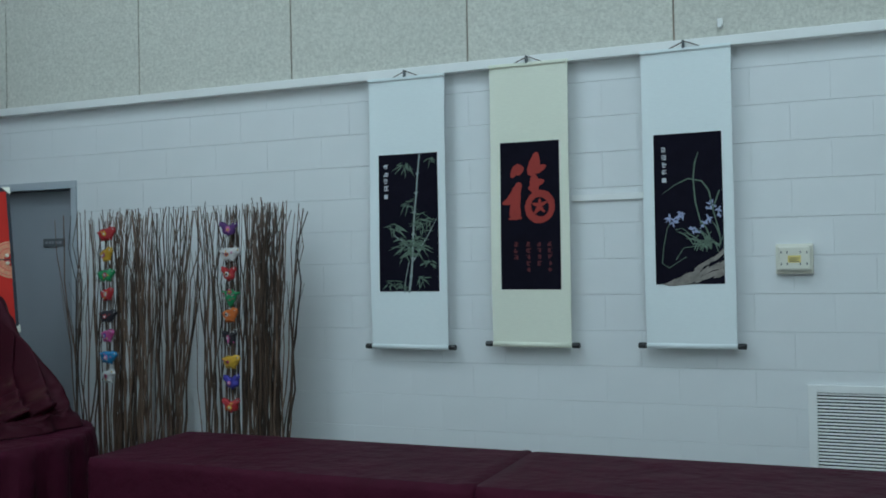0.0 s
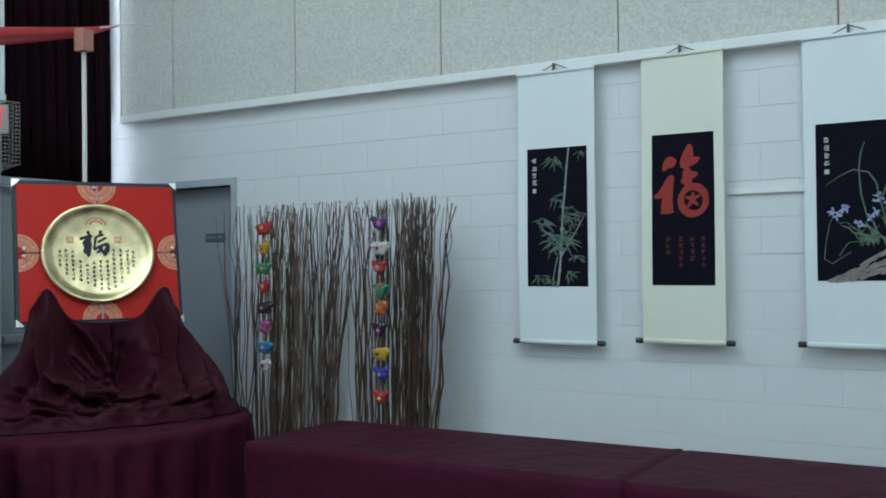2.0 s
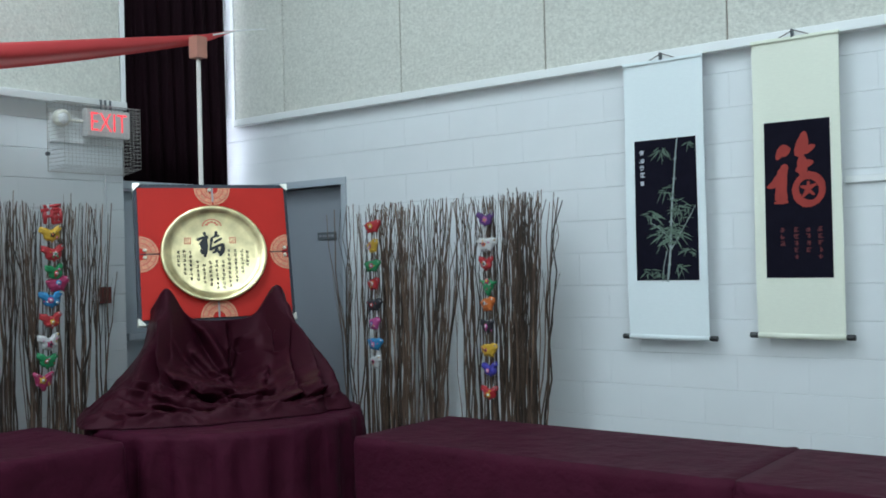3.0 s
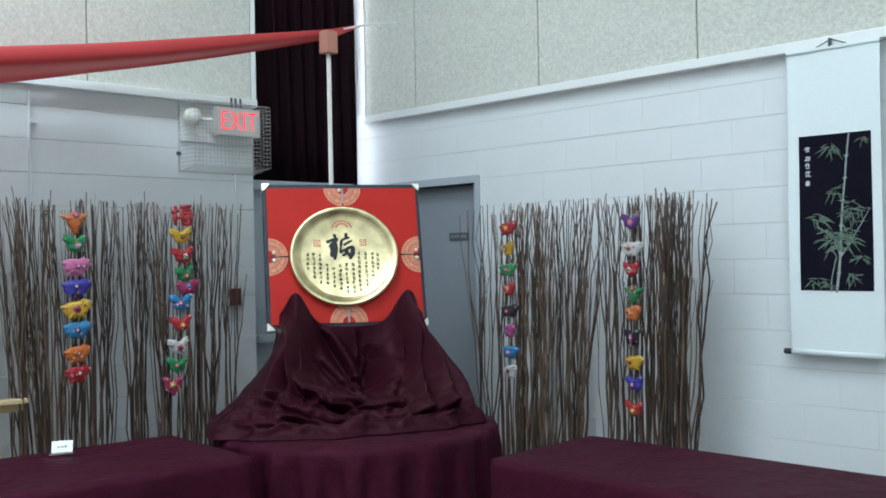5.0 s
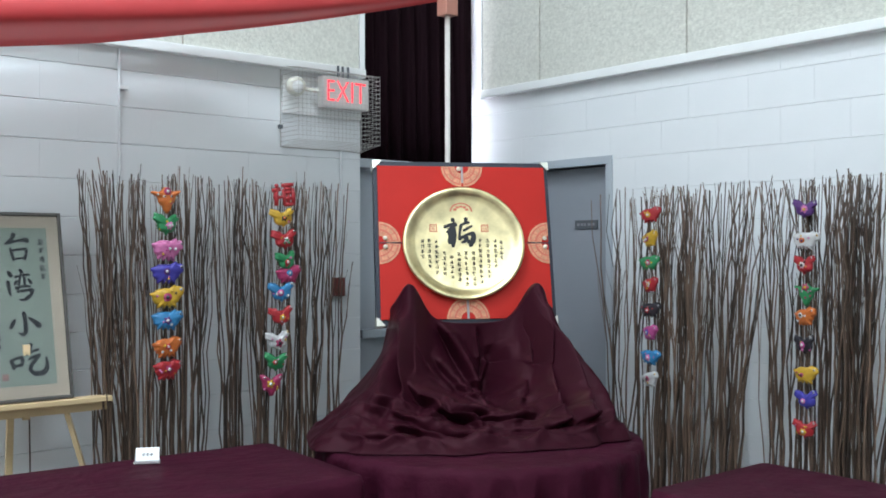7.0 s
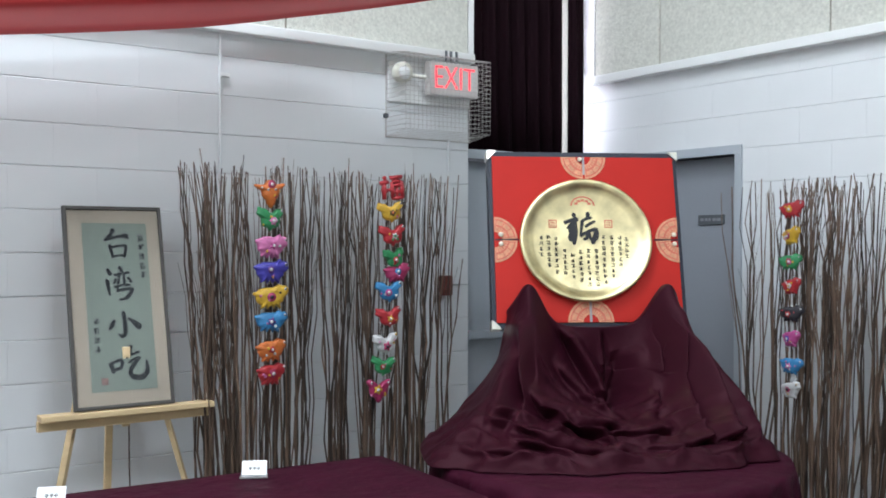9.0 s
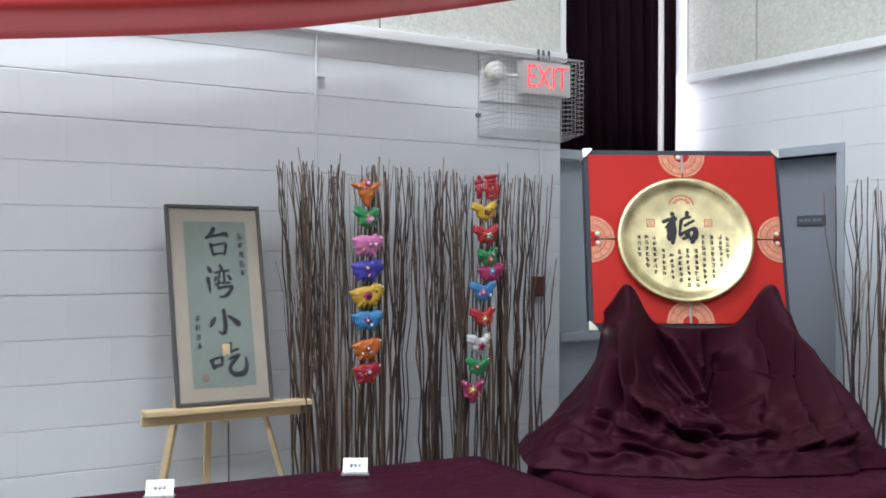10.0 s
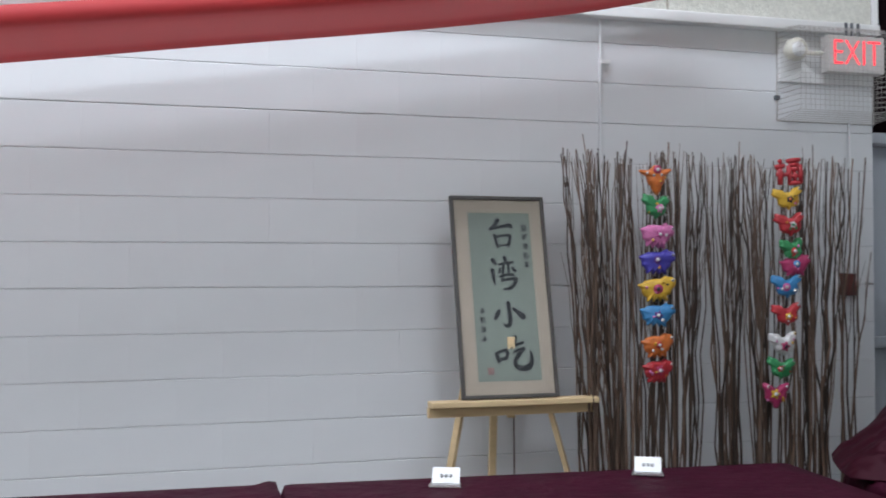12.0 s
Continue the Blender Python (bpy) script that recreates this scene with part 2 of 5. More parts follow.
# ---- tables with maroon cloths ----
M_TABLE = material("laminate", (0.5, 0.42, 0.32), 0.4)


def folding_table(m, length, depth, label):
    t = thing("folding_table", m, label, "table", "tables under cloths")
    part("tabletop", boxed((-length / 2 + 0.03, -depth / 2 + 0.03, 0.715), (length / 2 - 0.03, depth / 2 - 0.03, 0.731), 0.004), M_TABLE, t)
    for sx in (-1, 1):
        for sy in (-1, 1):
            bm = bmesh.new()
            add_tube(bm, [(sx * (length / 2 - 0.2), sy * (depth / 2 - 0.1), 0), (sx * (length / 2 - 0.2), sy * (depth / 2 - 0.1), 0.715)], [0.014, 0.014])
            part("leg", bm, M_STEEL, t)
    return t


def cloth_shell(outline, seed, amp, n_rings=14, top_wave=0.004, fold=9.0, pleat=0.0, lip=0.0):
    """A tablecloth from a closed outline of the table's edge: flat top, rolled edge, skirt with folds to the floor."""
    bm = bmesh.new()
    n = len(outline)
    cx, cy = sum(p[0] for p in outline) / n, sum(p[1] for p in outline) / n
    run, total = [0.0], 0.0
    for i in range(n):
        a, b = outline[i], outline[(i + 1) % n]
        total += math.hypot(b[0] - a[0], b[1] - a[1])
        run.append(total)
    rings = []
    for f in (0.25, 0.5, 0.75, 0.92):
        rings.append([bm.verts.new((cx + (p[0] - cx) * f, cy + (p[1] - cy) * f, 0.7405 + top_wave * noise.noise((p[0] * f * 5 + seed, p[1] * f * 5, 0)))) for p in outline])
    for k in range(n_rings + 1):
        v = k / n_rings
        ring = []
        for i, p in enumerate(outline):
            a, b = outline[i - 1], outline[(i + 1) % n]
            d = Vector((b[1] - a[1], a[0] - b[0])).normalized()
            s = run[i]
            wave = math.sin(s * fold + 2.2 * noise.noise((s * 1.1, seed, 0)) * 3) * 0.5 + noise.noise((s * 4.0, seed + 3, v * 0.8)) * 0.9
            drop = max(0.0, v - 0.04) / 0.96
            tuck = math.sin(s * 31 + 2.5 * noise.noise((s * 2.3, seed, 5)))
            out = 0.010 + amp * drop**0.8 * (0.55 + wave) + pleat * min(1.0, drop * 6) * math.copysign(abs(tuck) ** 0.6, tuck)
            z = 0.741 - 0.010 * min(1, v / 0.04) - 0.722 * drop
            if v < 0.03:
                out = 0.0
                z = 0.7405
            ring.append(bm.verts.new((p[0] + d.x * out, p[1] + d.y * out, max(z, 0.006))))
        rings.append(ring)
    far = max(p[0] for p in outline)
    for ring in rings[3:7]:
        for v in ring:
            if lip and v.co.x > far - 0.05 and v.co.z > 0.72:
                v.co.z += lip * max(0.0, 0.35 + noise.noise((v.co.y * 7, seed, 2)))
    c = bm.verts.new((cx, cy, 0.7405))
    for i in range(n):
        bm.faces.new((c, rings[0][i], rings[0][(i + 1) % n]))
    for r0, r1 in zip(rings, rings[1:]):
        for i in range(n):
            bm.faces.new((r0[i], r1[i], r1[(i + 1) % n], r0[(i + 1) % n]))
    return bm


def rectangle(length, depth, step=0.03, r=0.03):
    pts = []
    for sx, sy, a0 in ((1, 1, 0), (-1, 1, 90), (-1, -1, 180), (1, -1, 270)):
        for k in range(4):
            a = radians(a0 + 30 * k)
            pts.append((sx * (length / 2 - r) + r * math.cos(a), sy * (depth / 2 - r) + r * math.sin(a)))
    out = []
    for i, p in enumerate(pts):
        q = pts[(i + 1) % len(pts)]
        steps = max(1, int(math.hypot(q[0] - p[0], q[1] - p[1]) / step))
        out += [(p[0] + (q[0] - p[0]) * k / steps, p[1] + (q[1] - p[1]) * k / steps) for k in range(steps)]
    return out


def cloth_table(m, length, depth, seed, label, lip=0.0):
    folding_table(m, length, depth, "folding table hidden under a maroon cloth")
    ob = part("tablecloth", cloth_shell(rectangle(length, depth), seed, 0.032, lip=lip), M_CLOTH, None, smooth=True)
    ob.matrix_world = m
    return tagged(ob, label, "tablecloth", "tablecloths")


cloth_table(pose(3.90, -1.555, 0, 0, 0, 0), 1.94, 0.77, 1, "maroon tablecloth on a long table below the scrolls", 0.008)
cloth_table(pose(5.80, -1.555, 0.002, 0, 0, 0.3), 1.85, 0.77, 2, "maroon tablecloth on a long table by the vent")
cloth_table(pose(7.67, -1.555, 0.000, 0, 0, 0), 1.86, 0.77, 5, "maroon tablecloth on a long table by the wall")
cloth_table(pose(1.53, -3.566, 0, 0, 0, 86.0), 1.95, 0.865, 3, "maroon tablecloth on a long table with name cards")
cloth_table(pose(1.41, -5.49, 0.002, 0, 0, 88), 1.88, 0.84, 4, "maroon tablecloth on a long table before the block wall", 0.03)
RC = (1.720, -1.715)
rt = thing("round_table", pose(*RC, 0), "round table under a maroon cloth", "table")
bm = bmesh.new()
bmesh.ops.create_cone(bm, cap_ends=True, segments=48, radius1=0.77, radius2=0.77, depth=0.023, matrix=Matrix.Translation((0, 0, 0.7195)))
part("tabletop", bm, M_TABLE, rt)
for k in range(4):
    a = radians(45 + 90 * k)
    bm = bmesh.new()
    add_tube(bm, [(0.5 * math.cos(a), 0.5 * math.sin(a), 0), (0.5 * math.cos(a), 0.5 * math.sin(a), 0.715)], [0.015, 0.015])
    part("leg", bm, M_STEEL, rt)
ring = [(0.775 * math.cos(2 * math.pi * k / 420), 0.775 * math.sin(2 * math.pi * k / 420)) for k in range(420)]
ob = part("tablecloth", cloth_shell(ring, 9, 0.012, fold=22.0, pleat=0.022), M_CLOTH, None, smooth=True)
ob.matrix_world = pose(*RC, 0.004)
tagged(ob, "maroon tablecloth hanging in folds on a round table", "tablecloth", "tablecloths")

# ---- red presentation case with a gold dish ----
M_RED = material("red_silk", (0.50, 0.022, 0.015), 0.55, vary=0.08, scale=5, bump=0.0002, bump_scale=300, spec=0.2)
M_NAVY = material("dark_blue_binding", (0.012, 0.016, 0.03), 0.45, vary=0.1)
M_NICKEL = material("pale_nickel", (0.74, 0.72, 0.64), 0.34, 1.0, vary=0.12, scale=9)
M_GOLD = material("polished_brass", (0.80, 0.68, 0.38), 0.36, 1.0, vary=0.16, scale=7, bump=0.0012, bump_scale=4)
M_DISH = material("worn_brass", (0.74, 0.63, 0.36), 0.34, 1.0, vary=0.5, scale=9, bump=0.0008, bump_scale=5)
M_EMBROIDERY = material("gold_red_embroidery", (0.66, 0.30, 0.17), 0.6, vary=0.35, scale=40, bump=0.001, bump_scale=90)
M_INK = material("black_ink", (0.008, 0.008, 0.012), 0.5, vary=0.1)
M_SEAL = material("red_seal_ink", (0.62, 0.16, 0.10), 0.6, vary=0.15, scale=30)
M_PEARL = material("ivory_toggle", (0.75, 0.68, 0.55), 0.3)
M_GREYTAPE = material("grey_tape", (0.35, 0.33, 0.33), 0.6)
AXW, AXN = Vector((0.498, 0.867, 0)), Vector((0.867, -0.498, 0))
TILT = radians(13)
up = (-math.sin(TILT) * AXN + Vector((0, 0, math.cos(TILT)))).normalized()
nrm = AXW.cross(up).normalized()
CASE0 = Vector((1.247, -1.368, 1.246))
case_m = Matrix((AXW.to_4d(), up.to_4d(), nrm.to_4d(), (0, 0, 0, 1))).transposed()
case_m.translation = CASE0
for k in range(3):
    case_m[3][k] = 0.0
CW, CH = 1.0, 0.925
case = thing("presentation_case", case_m, "open red silk case with dark blue edges holding a gold dish", "case")
part("case_body", boxed((-CW / 2, 0, -0.075), (CW / 2, CH, -0.004), 0.006), M_NAVY, case)
part("case_face", boxed((-CW / 2 + 0.022, 0.03, -0.004), (CW / 2 - 0.022, CH - 0.028, 0.004), 0.003), M_RED, case, "red silk face")


def disc_part(name, cx, cy, z, rx, ry, a0, a1, thick, mat, parent, hole=0.0, seg=28, label=""):
    bm = bmesh.new()
    full = abs(a1 - a0) >= 359.9
    ang = [radians(a0 + (a1 - a0) * k / seg) for k in range(seg if full else seg + 1)]
    outer = [(cx + rx * math.cos(a), cy + ry * math.sin(a)) for a in ang]
    if hole:
        outer = outer + [(cx + rx * hole * math.cos(a), cy + ry * hole * math.sin(a)) for a in reversed(ang)]
    elif not full:
        outer = outer + [(cx, cy)]
    f = bm.faces.new([bm.verts.new((x, y, z)) for x, y in outer])
    r = bmesh.ops.extrude_face_region(bm, geom=[f])
    bmesh.ops.translate(bm, vec=(0, 0, thick), verts=[e for e in r["geom"] if isinstance(e, bmesh.types.BMVert)])
    bmesh.ops.recalc_face_normals(bm, faces=bm.faces)
    return part(name, bm, mat, parent, label)


def scallop(cx, cy, a0):
    """A half-round embroidered tab of the case, in two halves with a slit, with raised rings."""
    for a, b in ((a0, a0 + 87), (a0 + 93, a0 + 180)):
        tab = disc_part("embroidered_tab", cx, cy, 0.0042, 0.118, 0.118, a, b, 0.003, M_EMBROIDERY, case, 0.34, 14, "pink-gold embroidered half-round tab")
        disc_part("tab_ring", cx, cy, 0.0072, 0.108, 0.108, a + 2, b - 2, 0.0018, M_SEAL, tab, 0.93, 14)
        for k in range(7):
            g = radians(a + (k + 0.5) * (b - a) / 7)
            bm = boxed((0.050, -0.0022, 0.0072), (0.069 if k % 2 else 0.100, 0.0022, 0.0086), 0, Matrix.Translation((cx, cy, 0)) @ Matrix.Rotation(g, 4, "Z"))
            part("tab_rib", bm, M_SEAL, tab)
        disc_part("tab_ring", cx, cy, 0.0072, 0.078, 0.078, a + 3, b - 3, 0.0018, M_SEAL, tab, 0.88, 14)


scallop(0.0, CH - 0.03, 180)
scallop(0.0, 0.03, 0)
scallop(-CW / 2 + 0.023, 0.455, -90)
scallop(CW / 2 - 0.023, 0.455, 90)
for lo, hi, mt in (((-0.006, 0.80, 0.0042), (0.006, CH - 0.03, 0.0085), M_GREYTAPE), ((-0.006, 0.03, 0.0042), (0.006, 0.17, 0.0085), M_GREYTAPE), ((-CW / 2 + 0.023, 0.452, 0.0042), (-0.35, 0.458, 0.0085), M_NAVY), ((0.35, 0.452, 0.0042), (CW / 2 - 0.023, 0.458, 0.0085), M_NAVY)):
    part("tape", boxed(lo, hi, 0.001), mt, case)
for x, y in ((-CW / 2 + 0.055, 0.48), (-CW / 2 + 0.055, 0.432), (CW / 2 - 0.045, 0.48), (CW / 2 - 0.045, 0.432), (-0.02, CH - 0.045)):
    bm = bmesh.new()
    bmesh.ops.create_uvsphere(bm, u_segments=12, v_segments=8, radius=0.013, matrix=Matrix.Translation((x, y, 0.014)) @ Matrix.Diagonal((1, 1, 0.7, 1)))
    part("toggle", bm, M_PEARL, case, "round ivory toggle", smooth=True)
for sx in (-1, 1):
    for y0, sy in ((0, 1), (CH, -1)):
        bm = bmesh.new()
        ax, ay, c = sx * (CW / 2 + 0.003), y0 - sy * 0.003, 0.048
        tri = [(ax, ay), (ax - sx * c, ay), (ax - sx * c * 0.85, ay + sy * c * 0.25), (ax - sx * c * 0.25, ay + sy * c * 0.85), (ax, ay + sy * c)]
        f = bm.faces.new([bm.verts.new((x, y, -0.078)) for x, y in tri])
        r = bmesh.ops.extrude_face_region(bm, geom=[f])
        bmesh.ops.translate(bm, vec=(0, 0, 0.086), verts=[e for e in r["geom"] if isinstance(e, bmesh.types.BMVert)])
        bmesh.ops.recalc_face_normals(bm, faces=bm.faces)
        part("corner_cap", bm, M_NICKEL, case, "pale nickel corner cap")

# the dish: a turned profile with a raised rim, slightly oval
PRX, PRY, PCY = 0.340, 0.318, 0.447
dish = thing("gold_dish", case_m @ Matrix.Translation((-0.012, PCY, 0.008)), "oval polished brass dish with black lettering", "dish")
prof = [(0.0, 0.006), (0.4, 0.006), (0.78, 0.008), (0.84, 0.012), (0.89, 0.026), (0.93, 0.037), (0.97, 0.041), (1.0, 0.037), (1.005, 0.030), (0.99, 0.022), (0.90, 0.004), (0.80, -0.003)]
bm = bmesh.new()
loops = []
for r, z in prof[1:]:
    loops.append([bm.verts.new((PRX * r * math.cos(2 * math.pi * k / 96), PRY * r * math.sin(2 * math.pi * k / 96), z)) for k in range(96)])
c = bm.verts.new((0, 0, 0.006))
for k in range(96):
    bm.faces.new((c, loops[0][k], loops[0][(k + 1) % 96]))
for r0, r1 in zip(loops, loops[1:]):
    for k in range(96):
        bm.faces.new((r0[k], r1[k], r1[(k + 1) % 96], r0[(k + 1) % 96]))
part("dish_body", bm, M_DISH, dish, smooth=True)


def text_bm(body, size, thick, m, fat=0.0, shear=0.0, wobble=0.0):
    """Lettering as a thin solid, centred, in the built-in font."""
    cu = bpy.data.curves.new("lettering", "FONT")
    cu.body, cu.size, cu.offset, cu.shear, cu.extrude = body, size, fat, shear, thick / 2
    cu.align_x, cu.align_y = "CENTER", "CENTER"
    ob = bpy.data.objects.new("lettering", cu)
    scene.collection.objects.link(ob)
    me = bpy.data.meshes.new_from_object(ob.evaluated_get(bpy.context.evaluated_depsgraph_get()))
    bpy.data.objects.remove(ob)
    bpy.data.curves.remove(cu)
    bm = bmesh.new()
    bm.from_mesh(me)
    bpy.data.meshes.remove(me)
    if wobble:
        for v in bm.verts:
            v.co.x += wobble * noise.noise((v.co.x / size * 3, v.co.y / size * 3, 1.5)) * size
            v.co.y += wobble * noise.noise((v.co.x / size * 3, v.co.y / size * 3, 7.5)) * size
    bm.transform(m)
    return bm


def glyph_column(bm, x, y0, n, size, z, seed, thick=0.0015):
    """A column of small unreadable writing as plain dabs."""
    rnd = random.Random(seed)
    y = y0
    for _ in range(n):
        for k in range(5):
            w, h = size * rnd.uniform(0.45, 0.95), size * rnd.uniform(0.10, 0.16)
            dx, dy = size * rnd.uniform(-0.12, 0.12), size * (0.36 - 0.24 * k if k < 4 else 0.0)
            if k == 4 or rnd.random() < 0.3:
                w, h, dx, dy = h, size * rnd.uniform(0.5, 0.95), size * rnd.uniform(-0.3, 0.3), 0.0
            add_box(bm, (x + dx - w / 2, y + dy - h / 2, z), (x + dx + w / 2, y + dy + h / 2, z + thick))
        y -= size * 1.28
    return y




def brush_bm(strokes, scale, m, fat=1.3):
    """Brushed writing: strokes of (x, y, width) points in hundredths, y down, each a flat tapered ribbon with round ends."""
    bm = bmesh.new()
    for n, st in enumerate(strokes):
        fine = []
        for (x0, y0, w0), (x1, y1, w1) in zip(st, st[1:]):
            fine += [(x0 + (x1 - x0) * q, y0 + (y1 - y0) * q, w0 + (w1 - w0) * q) for q in (0, 0.34, 0.67)]
        fine.append(st[-1])
        for _ in range(2):
            fine = [fine[0]] + [tuple(0.25 * a + 0.5 * b + 0.25 * c for a, b, c in zip(*t3)) for t3 in zip(fine, fine[1:], fine[2:])] + [fine[-1]]
        (ax, ay, aw), (bx, by, bw) = fine[0], fine[-1]
        d0 = Vector((fine[1][0] - ax, fine[1][1] - ay)).normalized()
        d1 = Vector((bx - fine[-2][0], by - fine[-2][1])).normalized()
        fine = [(ax - d0.x * aw * 0.45, ay - d0.y * aw * 0.45, aw * 0.35)] + fine + [(bx + d1.x * bw * 0.45, by + d1.y * bw * 0.45, bw * 0.35)]
        rows = []
        for k, (x, y, w) in enumerate(fine):
            p, q = fine[max(k - 1, 0)], fine[min(k + 1, len(fine) - 1)]
            d = Vector((q[0] - p[0], q[1] - p[1])).normalized()
            w *= fat * (1 + 0.25 * noise.noise((x * 0.12, y * 0.12, n)))
            rows.append([bm.verts.new((scale * (x + s * d.y * w / 2) / 100, -scale * (y - s * d.x * w / 2) / 100, 0.00012 * n)) for s in (-1, 1)])
        for (a, b), (c, d) in zip(rows, rows[1:]):
            bm.faces.new((a, b, d, c))
    bm.transform(m)
    return bm


FLAT = Matrix(((1, 0, 0, 0), (0, 0, -1, 0), (0, 1, 0, 0), (0, 0, 0, 1)))
luck = [
    [(-35, -77, 16), (-32, -66, 16)],
    [(-80, -32, 16), (-55, -42, 14), (-20, -49, 20)],
    [(-20, -49, 20), (-45, -22, 18), (-70, -2, 8)],
    [(-55, -17, 20), (-46, 23, 25), (-52, 53, 28)],
    [(-30, -27, 18), (-30, 23, 25), (-38, 78, 14)],
    [(40, -82, 16), (38, -62, 16)],
    [(10, -42, 10), (35, -55, 12), (55, -57, 13)],
    [(10, -42, 14), (2, 3, 12), (-2, 33, 11)],
    [(25, -12, 12), (50, -27, 12), (72, -38, 10)],
    [(-2, 35, 15), (20, 23, 12), (50, 8, 13), (76, 3, 17)],
    [(76, 3, 20), (80, 33, 24), (58, 73, 17)],
    [(25, 23, 10), (36, 48, 12), (14, 54, 12)],
    [(40, 13, 12), (48, 63, 14), (70, 43, 16)],
]
part("lettering", brush_bm(luck, 0.101, Matrix.Translation((-0.02, 0.063, 0.0088))), M_INK, dish)
cols = ((-0.227, 0.015, 4), (-0.19, 0.018, 6), (-0.151, 0.012, 7), (-0.109, -0.053, 5), (-0.068, -0.073, 5), (-0.027, -0.058, 6), (0.013, -0.053, 7), (0.055, -0.053, 7), (0.094, 0.018, 9), (0.138, 0.018, 8), (0.18, 0.018, 6), (0.214, 0.008, 4))
for k, (x, y, n) in enumerate(cols):
    bm = bmesh.new()
    glyph_column(bm, x, y, n, 0.0225, 0.0078, 40 + k)
    part("writing", bm, M_INK, dish)
for x in (-0.165, 0.125):
    bm = bmesh.new()
    add_box(bm, (x - 0.021, 0.068, 0.0072), (x + 0.021, 0.073, 0.0085))
    add_box(bm, (x - 0.021, 0.105, 0.0072), (x + 0.021, 0.110, 0.0085))
    add_box(bm, (x - 0.021, 0.0731, 0.0072), (x - 0.016, 0.1049, 0.0085))
    add_box(bm, (x + 0.016, 0.0731, 0.0072), (x + 0.021, 0.1049, 0.0085))
    for k in range(3):
        add_box(bm, (x - 0.012, 0.077 + 0.009 * k, 0.0072), (x + 0.012, 0.081 + 0.009 * k, 0.0085))
    part("seal_mark", bm, M_SEAL, dish)
disc_part("seal_arch", -0.005, 0.185, 0.0074, 0.064, 0.05, 0, 180, 0.0014, M_SEAL, dish, 0.86)
bm = bmesh.new()
for k in range(5):
    a = radians(20 + 35 * k)
    add_box(bm, (-0.005 + 0.036 * math.cos(a) - 0.009, 0.187 + 0.026 * math.sin(a) - 0.006, 0.0074), (-0.005 + 0.036 * math.cos(a) + 0.009, 0.187 + 0.026 * math.sin(a) + 0.006, 0.0086), 0.0)
part("seal_pattern", bm, M_SEAL, dish)

# stand that carries the case, under the drape
stand = thing("display_stand", pose(0, 0, 0), "wooden display stand draped with maroon cloth", "stand")
for s in (-1, 1):
    foot = CASE0 + AXW * 0.33 * s + AXN * 0.12
    bm = bmesh.new()
    add_tube(bm, [(foot.x, foot.y, 0.7455), (foot.x, foot.y, 1.40)], [0.028, 0.022], 10)
    part("prong", bm, M_WOOD, stand)
a, b = CASE0 - AXW * 0.33 - AXN * 0.03, CASE0 + AXW * 0.33 - AXN * 0.03
bm = bmesh.new()
add_tube(bm, [(a.x, a.y, 1.205), (b.x, b.y, 1.205)], [0.02, 0.02], 8)
part("crossbar", bm, M_NAVY, stand)
for s in (-1, 1):
    foot = CASE0 + AXW * 0.3 * s - AXN * 0.02
    bm = bmesh.new()
    add_tube(bm, [(foot.x, foot.y, 0.7455), (foot.x, foot.y, 1.2)], [0.025, 0.025], 8)
    part("leg", bm, M_WOOD, stand)
    end = CASE0 + AXW * 0.3 * s - up.cross(AXW) * 0 + up * 0.75 - nrm * 0.095
    low = CASE0 + AXW * 0.3 * s - AXN * 0.03
    bm = bmesh.new()
    add_tube(bm, [(low.x, low.y, 1.2), tuple(end)], [0.016, 0.014], 8)
    part("back_rest", bm, M_WOOD, stand)


CREASES = []  # lines of (sideways, down) points over the front, with width and height


def crease(width, height, *pts):
    CREASES.append((width, height, pts))


# the bib that swings from one prong across the hollow, its lower edge a heavy swag
crease(0.044, 0.058, (-0.46, 0.47), (-0.37, 0.61), (-0.17, 0.675), (0.08, 0.74), (0.26, 0.69))
crease(0.034, 0.034, (-0.24, 0.36), (-0.09, 0.57), (0.07, 0.69))
crease(0.034, 0.048, (-0.20, 0.12), (-0.12, 0.28), (-0.02, 0.48), (0.06, 0.62))
crease(0.022, 0.018, (-0.34, 0.30), (-0.27, 0.46), (-0.14, 0.60))
# its side: a lit fold down from the prong with a deep fold outside it
crease(0.030, 0.030, (-0.41, 0.12), (-0.45, 0.36), (-0.46, 0.52))
crease(0.034, -0.040, (-0.45, 0.16), (-0.50, 0.46), (-0.56, 0.66))
crease(0.030, 0.026, (-0.50, 0.30), (-0.60, 0.56), (-0.74, 0.76))
# the smooth middle panel with one crease, gathered into the hollow
crease(0.014, -0.014, (0.03, 0.20), (0.055, 0.40), (0.04, 0.54))
crease(0.050, 0.030, (0.17, 0.30), (0.20, 0.42), (0.16, 0.54))
crease(0.044, 0.040, (0.30, 0.22), (0.29, 0.40), (0.22, 0.57), (0.12, 0.67))
# long folds down from the other prong
for x0, x1, x2, hh in ((0.335, 0.34, 0.33, 0.052), (0.375, 0.445, 0.50, 0.048), (0.40, 0.54, 0.65, 0.044), (0.42, 0.60, 0.80, 0.036)):
    crease(0.026, hh, (x0, 0.10), (x1, 0.45), (x2, 0.86))
for x0, x1, x2, hh in ((0.365, 0.395, 0.41, -0.044), (0.395, 0.49, 0.57, -0.040), (0.42, 0.57, 0.72, -0.030)):
    crease(0.018, hh, (x0, 0.14), (x1, 0.48), (x2, 0.84))
